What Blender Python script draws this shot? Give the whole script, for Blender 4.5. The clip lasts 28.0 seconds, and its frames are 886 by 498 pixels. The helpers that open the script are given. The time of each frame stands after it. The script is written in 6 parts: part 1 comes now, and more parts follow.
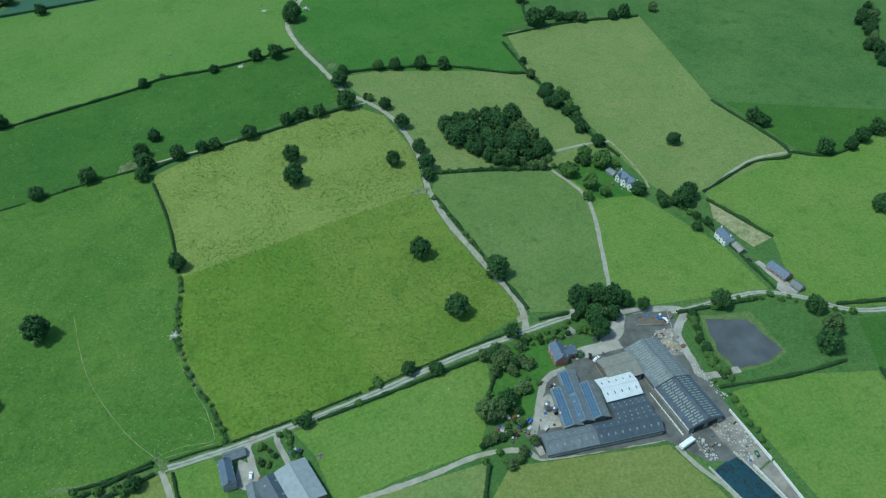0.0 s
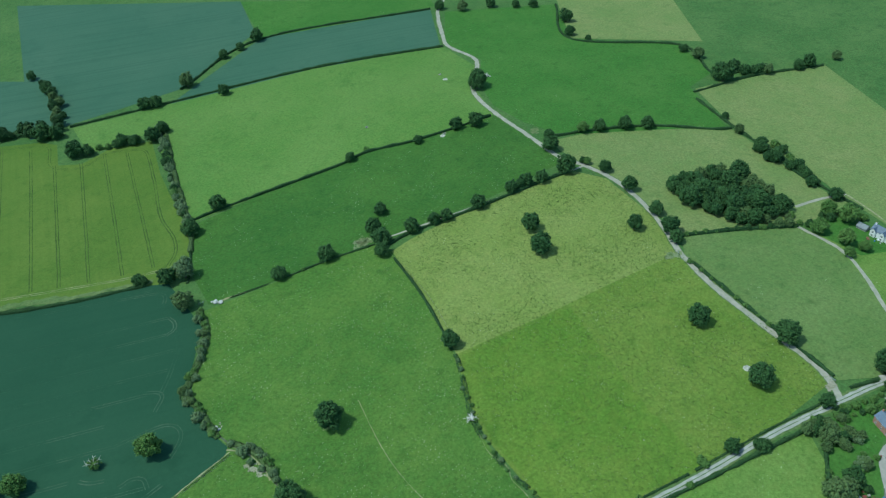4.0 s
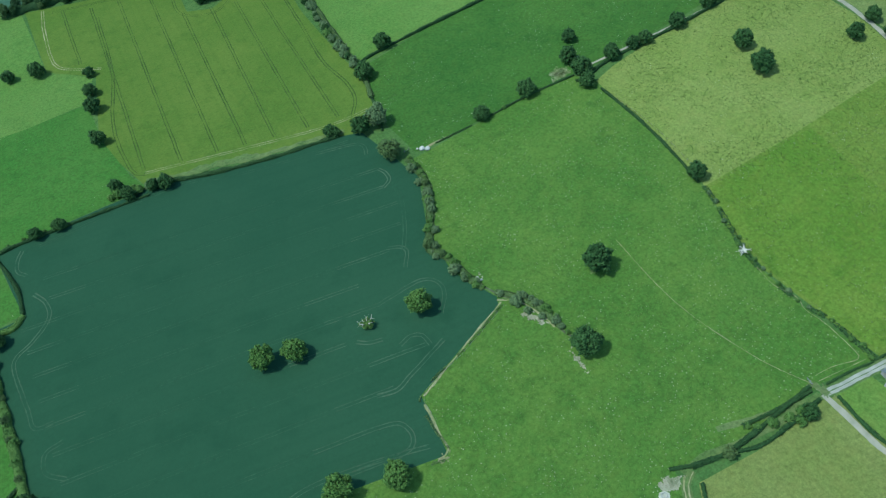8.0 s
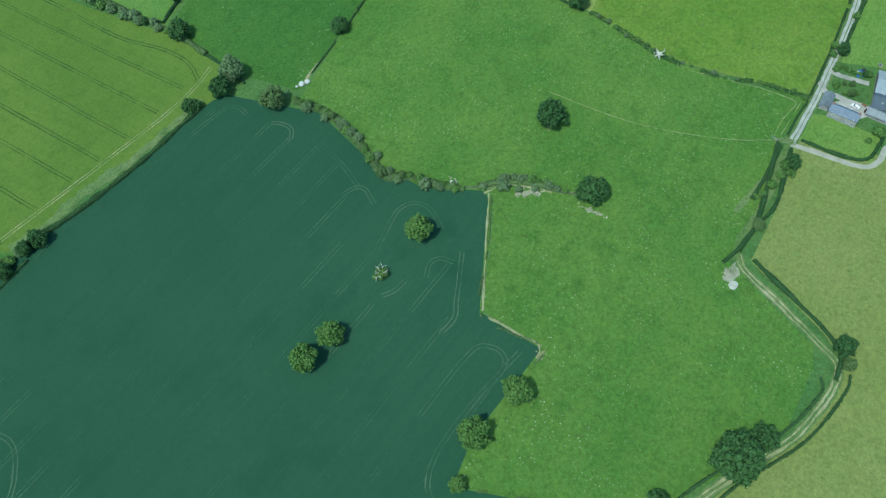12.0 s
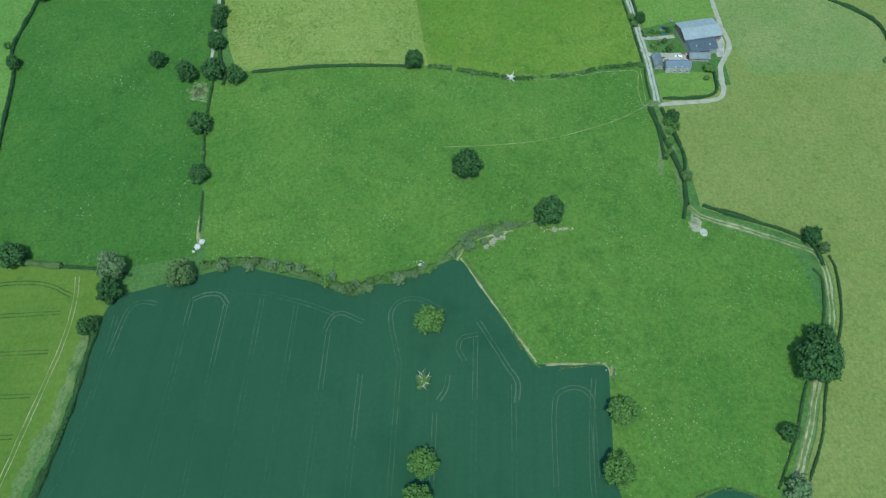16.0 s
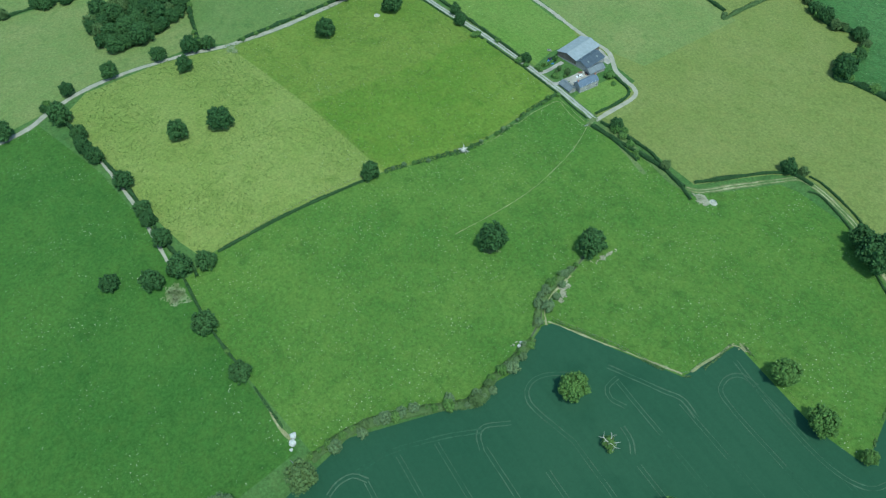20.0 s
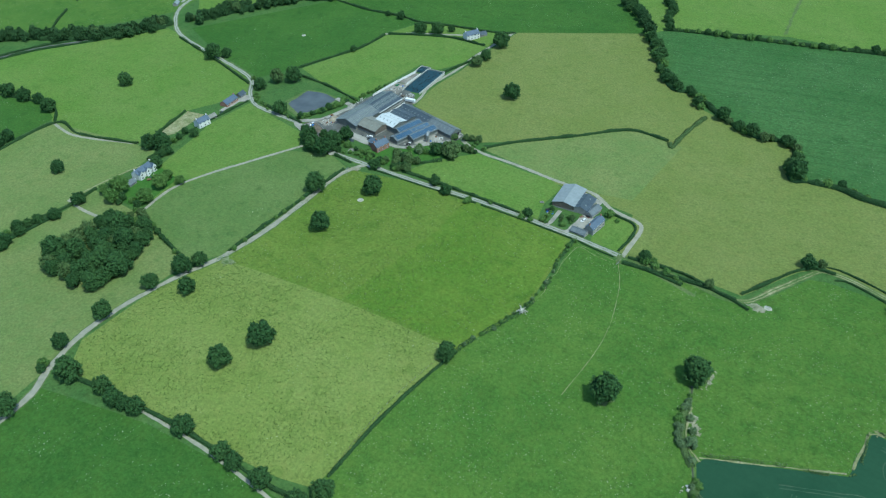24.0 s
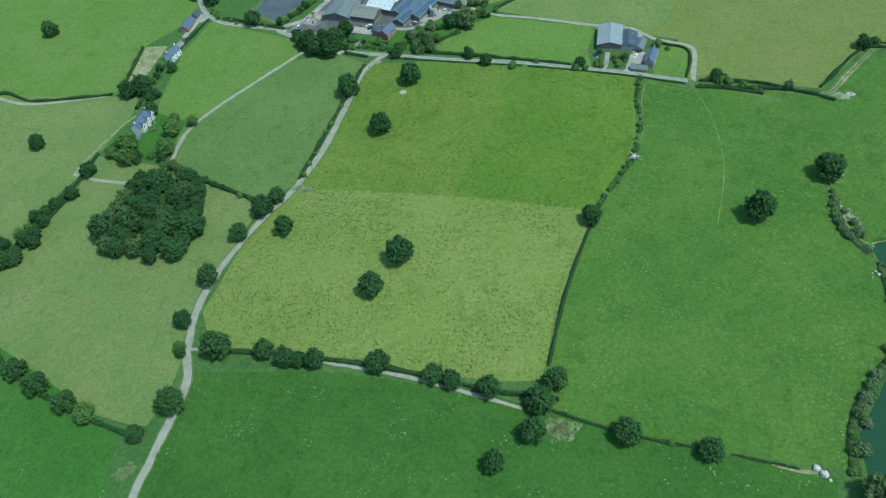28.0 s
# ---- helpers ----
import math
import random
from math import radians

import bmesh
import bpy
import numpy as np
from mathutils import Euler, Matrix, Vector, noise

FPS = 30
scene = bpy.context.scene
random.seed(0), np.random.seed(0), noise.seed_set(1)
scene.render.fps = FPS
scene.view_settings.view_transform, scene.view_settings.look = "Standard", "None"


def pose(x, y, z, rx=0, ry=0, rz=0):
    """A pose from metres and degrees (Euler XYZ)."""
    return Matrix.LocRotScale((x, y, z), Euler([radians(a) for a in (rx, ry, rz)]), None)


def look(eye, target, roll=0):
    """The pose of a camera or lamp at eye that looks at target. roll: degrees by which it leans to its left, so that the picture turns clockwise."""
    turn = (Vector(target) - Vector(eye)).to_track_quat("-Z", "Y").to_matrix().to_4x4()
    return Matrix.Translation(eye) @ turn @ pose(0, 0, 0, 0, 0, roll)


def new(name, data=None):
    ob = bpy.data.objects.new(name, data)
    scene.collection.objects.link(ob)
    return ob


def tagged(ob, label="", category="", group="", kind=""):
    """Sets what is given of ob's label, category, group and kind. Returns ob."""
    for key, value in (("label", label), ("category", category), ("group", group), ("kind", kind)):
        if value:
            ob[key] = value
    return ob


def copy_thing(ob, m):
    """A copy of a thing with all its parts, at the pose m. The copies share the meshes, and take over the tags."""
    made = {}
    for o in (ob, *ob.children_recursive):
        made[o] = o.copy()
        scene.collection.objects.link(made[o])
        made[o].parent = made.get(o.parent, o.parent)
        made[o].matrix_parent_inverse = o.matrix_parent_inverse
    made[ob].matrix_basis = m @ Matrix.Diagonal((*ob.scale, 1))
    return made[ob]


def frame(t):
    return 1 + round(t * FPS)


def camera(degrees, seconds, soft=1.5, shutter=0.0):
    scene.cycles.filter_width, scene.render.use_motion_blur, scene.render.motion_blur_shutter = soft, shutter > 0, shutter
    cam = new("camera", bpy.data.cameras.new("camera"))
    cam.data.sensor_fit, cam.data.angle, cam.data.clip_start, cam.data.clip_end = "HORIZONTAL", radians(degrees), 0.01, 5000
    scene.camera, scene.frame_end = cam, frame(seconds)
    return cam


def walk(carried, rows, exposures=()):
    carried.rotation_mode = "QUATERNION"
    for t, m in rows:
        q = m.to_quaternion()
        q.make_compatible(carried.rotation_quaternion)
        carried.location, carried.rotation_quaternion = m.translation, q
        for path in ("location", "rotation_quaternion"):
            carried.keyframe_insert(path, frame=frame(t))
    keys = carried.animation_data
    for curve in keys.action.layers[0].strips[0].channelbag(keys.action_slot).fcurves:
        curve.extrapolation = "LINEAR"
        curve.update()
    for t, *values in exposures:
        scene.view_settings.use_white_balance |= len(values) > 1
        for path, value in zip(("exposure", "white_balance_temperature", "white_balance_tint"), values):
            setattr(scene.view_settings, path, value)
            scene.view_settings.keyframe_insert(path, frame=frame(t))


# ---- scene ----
cam = camera(57.3, 28.0, 1.25)
METRES, EYE, TILT, LEAN, TURN = 1024.4, 335.0, 0.0, 0.0, -27.7
ROWS = [
    (0.0, 0.0, 0.0, 0.0, 0.51, -41.53, -0.57),
    (0.5, -0.0167, 0.0019, -0.001, 2.33, -39.48, -1.36),
    (1.0, -0.0335, 0.004, -0.0016, 3.85, -39.93, -0.31),
    (1.5, -0.0505, 0.0062, -0.0021, 3.86, -40.34, 0.7),
    (2.0, -0.0674, 0.0083, -0.0026, 3.1, -40.0, 1.27),
    (2.5, -0.0844, 0.0104, -0.0029, 2.61, -38.18, 1.84),
    (3.0, -0.1019, 0.0125, -0.003, 2.14, -37.26, 2.17),
    (3.5, -0.1194, 0.0147, -0.0031, 1.23, -37.38, 2.91),
    (5.5, -0.1895, 0.0229, -0.0027, 1.34, -40.11, 2.42),
    (6.0, -0.2067, 0.0255, -0.0033, 1.72, -42.24, 2.48),
    (6.5, -0.2241, 0.0283, -0.0036, 1.82, -42.19, 2.49),
    (7.0, -0.2412, 0.0314, -0.0037, 1.19, -43.13, 3.18),
    (7.5, -0.2579, 0.0348, -0.0037, 0.24, -46.22, 4.11),
    (8.0, -0.2746, 0.0385, -0.0035, -1.82, -49.81, 5.54),
    (8.5, -0.2911, 0.0428, -0.0033, -3.36, -54.18, 6.68),
    (9.0, -0.3073, 0.0478, -0.0035, -7.55, -58.39, 9.62),
    (9.5, -0.3231, 0.0533, -0.004, -10.91, -59.45, 11.21),
    (10.0, -0.339, 0.0594, -0.0045, -15.99, -63.48, 10.93),
    (10.5, -0.3549, 0.0666, -0.0044, -21.6, -56.0, 4.17),
    (11.0, -0.37, 0.0752, -0.0042, -23.75, -61.85, 3.97),
    (11.5, -0.3841, 0.0845, -0.0044, -27.57, -61.26, 3.94),
    (12.0, -0.3978, 0.0945, -0.0047, -34.06, -59.29, 3.57),
    (12.5, -0.4113, 0.1057, -0.0048, -40.42, -55.07, 1.82),
    (14.5, -0.455, 0.1589, -0.0091, -54.98, -50.68, 0.67),
    (15.0, -0.4638, 0.1747, -0.0112, -59.63, -53.06, 1.06),
    (15.5, -0.4717, 0.191, -0.013, -65.27, -54.17, 0.53),
    (16.0, -0.4783, 0.208, -0.0144, -68.4, -54.59, -0.15),
    (16.5, -0.4838, 0.2254, -0.0158, -71.97, -54.48, 0.46),
    (17.0, -0.488, 0.243, -0.0173, -75.04, -54.44, 1.5),
    (17.5, -0.491, 0.2612, -0.0184, -76.85, -54.42, 1.59),
    (18.0, -0.4928, 0.2797, -0.0195, -80.49, -53.78, 1.82),
    (18.5, -0.4936, 0.2982, -0.0206, -84.12, -53.04, 2.74),
    (19.0, -0.4928, 0.3166, -0.0214, -87.86, -52.27, 4.04),
    (19.5, -0.4908, 0.3354, -0.0222, -92.51, -51.17, 4.88),
    (20.0, -0.4879, 0.3544, -0.0231, -99.53, -48.41, 2.38),
    (20.5, -0.4843, 0.3731, -0.0239, -102.91, -43.27, 1.96),
    (22.5, -0.4556, 0.4417, -0.0228, -118.15, -41.18, 2.59),
    (23.0, -0.4466, 0.4581, -0.0233, -117.7, -40.09, 1.45),
    (23.5, -0.4371, 0.4739, -0.0231, -118.35, -39.03, 2.36),
    (24.0, -0.4268, 0.4889, -0.0224, -118.39, -37.79, 1.87),
    (24.5, -0.4162, 0.5034, -0.0221, -118.57, -34.47, 1.93),
    (25.0, -0.4054, 0.518, -0.0222, -119.06, -34.03, 2.01),
    (25.5, -0.3938, 0.5325, -0.0226, -124.41, -33.39, 2.45),
    (26.0, -0.3812, 0.5463, -0.0234, -129.02, -41.76, 3.9),
    (26.5, -0.3684, 0.5593, -0.024, -130.5, -46.02, 2.9),
    (27.0, -0.3554, 0.5719, -0.0249, -130.46, -43.58, 2.47),
    (27.5, -0.3417, 0.5838, -0.026, -130.52, -45.65, 1.71),
    (28.0, -0.3276, 0.5949, -0.0265, -136.33, -47.26, 6.14),
]
EXPOSURES = [(t, stops, 5550, -13) for t, stops in ((0.0, 0.2), (3.0, 0.29), (8.0, 0.42), (12.0, 0.54), (15.0, 0.37), (16.0, 0.5), (19.0, 0.5), (20.0, 0.53), (23.0, 0.42), (25.0, 0.37), (28.0, 0.37))]
walk(cam, [(t, pose(0, 0, EYE, TILT, LEAN, TURN) @ pose(METRES * x, METRES * y, METRES * z, 90 + pitch, roll, yaw)) for t, x, y, z, yaw, pitch, roll in ROWS],
     EXPOSURES)

# ---- daylight: high hazy summer sun from the -x side ----
SUN_EL, SUN_AZ = radians(62), math.atan2(-0.98, 0.2)
sun_way = Vector((math.sin(SUN_AZ) * math.cos(SUN_EL), math.cos(SUN_AZ) * math.cos(SUN_EL), math.sin(SUN_EL)))
world = bpy.data.worlds.new("sky")
scene.world = world
world.use_nodes = True
sky = world.node_tree.nodes.new("ShaderNodeTexSky")
sky.sky_type, sky.sun_disc, sky.sun_elevation, sky.sun_rotation = "NISHITA", False, SUN_EL, SUN_AZ % (2 * math.pi)
back = world.node_tree.nodes["Background"]
back.inputs["Strength"].default_value = 0.15
world.node_tree.links.new(sky.outputs[0], back.inputs["Color"])
sun = bpy.data.lights.new("sun", "SUN")
sun.energy, sun.angle, sun.color = 2.75, radians(3.0), (1.0, 0.95, 0.87)
lamp = new("sun", sun)
lamp.matrix_world = look(sun_way * 900, (0, 0, 0))


# ---- materials ----
def start(name, rough=0.8, spec=0.25):
    m = bpy.data.materials.new(name)
    m.use_nodes = True
    nt = m.node_tree
    b = nt.nodes["Principled BSDF"]
    b.inputs["Roughness"].default_value = rough
    b.inputs["Specular IOR Level"].default_value = spec
    return m, nt, b


def add(nt, kind, **values):
    n = nt.nodes.new(kind)
    for k, v in values.items():
        n.inputs[k.replace("_", " ")].default_value = v
    return n


def ramp(nt, fac, lo, hi):
    n = nt.nodes.new("ShaderNodeMapRange")
    n.inputs["From Min"].default_value, n.inputs["From Max"].default_value = lo, hi
    nt.links.new(fac, n.inputs["Value"])
    return n.outputs["Result"]


def mix(nt, fac, a, b, how="MIX"):
    n = nt.nodes.new("ShaderNodeMix")
    n.data_type, n.blend_type = "RGBA", how
    for socket, value in ((n.inputs[0], fac), (n.inputs[6], a), (n.inputs[7], b)):
        if isinstance(value, bpy.types.NodeSocket):
            nt.links.new(value, socket)
        elif isinstance(value, (int, float)):
            socket.default_value = value
        else:
            socket.default_value = (*value, 1)
    return n.outputs[2]


def noise_at(nt, where, scale, detail=3.0, rough=0.55, stretch=None):
    if stretch:
        if len(stretch) > 3:
            turn = nt.nodes.new("ShaderNodeMapping")
            turn.inputs["Rotation"].default_value = (0, 0, math.pi / 2 - stretch[3])
            nt.links.new(where, turn.inputs["Vector"])
            where = turn.outputs[0]
        mp = nt.nodes.new("ShaderNodeMapping")
        mp.inputs["Scale"].default_value = stretch[:3]
        nt.links.new(where, mp.inputs["Vector"])
        where = mp.outputs[0]
    n = add(nt, "ShaderNodeTexNoise", Scale=scale, Detail=detail, Roughness=rough)
    nt.links.new(where, n.inputs["Vector"])
    return n.outputs["Fac"]


def grass(name, main, dark, pale, tuft=0.5, fleck=0.0, mow=None, patch=0.02, bump=0.5, speck=0.0, mottle=0.3, streak=0.45):
    """A field's sward: broad drifts, tussocks, fine blades, and flowers as pale flecks. mow: the way that faint drill or mowing lines run."""
    m, nt, b = start(name, 0.95, 0.1)
    at = nt.nodes.new("ShaderNodeNewGeometry").outputs["Position"]
    c = mix(nt, ramp(nt, noise_at(nt, at, patch, 4), 0.35, 0.68), main, pale)
    c = mix(nt, ramp(nt, noise_at(nt, at, patch * 4.3, 3), 0.55, 0.75), c, [0.5 * (p + q) for p, q in zip(main, dark)])
    clump = noise_at(nt, at, 0.42, 3, 0.65)
    f = nt.nodes.new("ShaderNodeMath")
    f.operation = "MULTIPLY"
    f.inputs[1].default_value = tuft
    nt.links.new(ramp(nt, clump, 0.52, 0.72), f.inputs[0])
    c = mix(nt, f.outputs[0], c, dark)
    fine = noise_at(nt, at, 1.9, 2, 0.7)
    c = mix(nt, ramp(nt, fine, 0.3, 0.75), c, mix(nt, 0.35, c, pale))
    shade = nt.nodes.new("ShaderNodeMapRange")
    for socket, value in zip(shade.inputs[1:5], (0.34, 0.66, 1 - mottle, 1 + mottle)):
        socket.default_value = value
    nt.links.new(noise_at(nt, at, 0.6, 5, 0.82), shade.inputs[0])
    c = mix(nt, 1.0, c, shade.outputs[0], "MULTIPLY")
    tint = ramp(nt, noise_at(nt, at, 0.16, 4, 0.7), 0.45, 0.72)
    half = nt.nodes.new("ShaderNodeMath")
    half.operation = "MULTIPLY"
    half.inputs[1].default_value = mottle
    nt.links.new(tint, half.inputs[0])
    c = mix(nt, half.outputs[0], c, [1.25 * pale[0], 1.05 * pale[1], pale[2]])
    if mow is not None:
        line = noise_at(nt, at, 1.0, 2, 0.6, (0.35, 0.006, 0.05, mow))
        c = mix(nt, ramp(nt, line, 0.5, 0.68), c, mix(nt, streak, c, dark))
    if speck:
        g = nt.nodes.new("ShaderNodeMath")
        g.operation = "MULTIPLY"
        nt.links.new(ramp(nt, noise_at(nt, at, 0.85, 3, 0.8), 0.56, 0.68), g.inputs[0])
        nt.links.new(ramp(nt, noise_at(nt, at, 0.06, 3, 0.6), 0.65 - 0.35 * speck, 0.75), g.inputs[1])
        c = mix(nt, g.outputs[0], c, dark)
    if fleck:
        v = add(nt, "ShaderNodeTexVoronoi", Scale=0.55)
        nt.links.new(at, v.inputs["Vector"])
        spot = ramp(nt, v.outputs["Distance"], 0.17, 0.1)
        gate = ramp(nt, noise_at(nt, at, 0.05, 3, 0.7), 0.66 - 0.2 * fleck, 0.7)
        g = nt.nodes.new("ShaderNodeMath")
        g.operation = "MULTIPLY"
        nt.links.new(spot, g.inputs[0])
        nt.links.new(gate, g.inputs[1])
        c = mix(nt, g.outputs[0], c, (0.42, 0.45, 0.3))
    nt.links.new(c, b.inputs["Base Color"])
    bp = add(nt, "ShaderNodeBump", Strength=bump, Distance=0.35)
    nt.links.new(clump, bp.inputs["Height"])
    nt.links.new(bp.outputs[0], b.inputs["Normal"])
    return m


def surface(name, main, second, scale=0.6, rough=0.8, metal=0.0, bump=0.2, spec=0.3, vary=0.0, local=True):
    """A plain weathered surface: stains over it and grain in it; vary: how far its objects differ."""
    m, nt, b = start(name, rough, spec)
    b.inputs["Metallic"].default_value = metal
    at = nt.nodes.new("ShaderNodeTexCoord").outputs["Object"] if local else nt.nodes.new("ShaderNodeNewGeometry").outputs["Position"]
    c = mix(nt, ramp(nt, noise_at(nt, at, scale, 4, 0.6), 0.35, 0.7), main, second)
    grain = noise_at(nt, at, scale * 9, 3, 0.7)
    c = mix(nt, ramp(nt, grain, 0.3, 0.8), c, mix(nt, 0.3, c, second))
    if vary:
        o = nt.nodes.new("ShaderNodeObjectInfo")
        c = mix(nt, ramp(nt, o.outputs["Random"], 0.0, 1.0 / vary), c, second)
    nt.links.new(c, b.inputs["Base Color"])
    if bump:
        bp = add(nt, "ShaderNodeBump", Strength=bump, Distance=0.05)
        nt.links.new(grain, bp.inputs["Height"])
        nt.links.new(bp.outputs[0], b.inputs["Normal"])
    return m


def sheeting(name, main, second, pitch=0.9, rough=0.55, metal=0.0):
    """Corrugated roof sheets with their laps along the roof and streaks down the slope."""
    m, nt, b = start(name, rough, 0.35)
    b.inputs["Metallic"].default_value = metal
    at = nt.nodes.new("ShaderNodeTexCoord").outputs["Object"]
    c = mix(nt, ramp(nt, noise_at(nt, at, 0.35, 4, 0.6), 0.35, 0.7), main, second)
    c = mix(nt, ramp(nt, noise_at(nt, at, 1.0, 3, 0.6, (2.2, 0.16, 0.16)), 0.42, 0.7), c, mix(nt, 0.5, c, second))
    w = add(nt, "ShaderNodeTexWave", Scale=0.314 / pitch * 1.0)
    nt.links.new(at, w.inputs["Vector"])
    nt.links.new(mix(nt, ramp(nt, w.outputs["Fac"], 0.8, 1.0), c, mix(nt, 0.35, c, second)), b.inputs["Base Color"])
    bp = add(nt, "ShaderNodeBump", Strength=0.4, Distance=0.06)
    nt.links.new(w.outputs["Fac"], bp.inputs["Height"])
    nt.links.new(bp.outputs[0], b.inputs["Normal"])
    return m


def leafage(name, main, dark, pale):
    m, nt, b = start(name, 0.75, 0.15)
    g = nt.nodes.new("ShaderNodeNewGeometry")
    o = nt.nodes.new("ShaderNodeObjectInfo")
    c = mix(nt, g.outputs["Random Per Island"], dark, pale)
    c = mix(nt, 0.62, c, main)
    c = mix(nt, ramp(nt, o.outputs["Random"], 0.0, 2.2), c, pale)
    c = mix(nt, ramp(nt, noise_at(nt, g.outputs["Position"], 0.25, 3), 0.4, 0.7), c, mix(nt, 0.4, c, dark))
    nt.links.new(c, b.inputs["Base Color"])
    return m


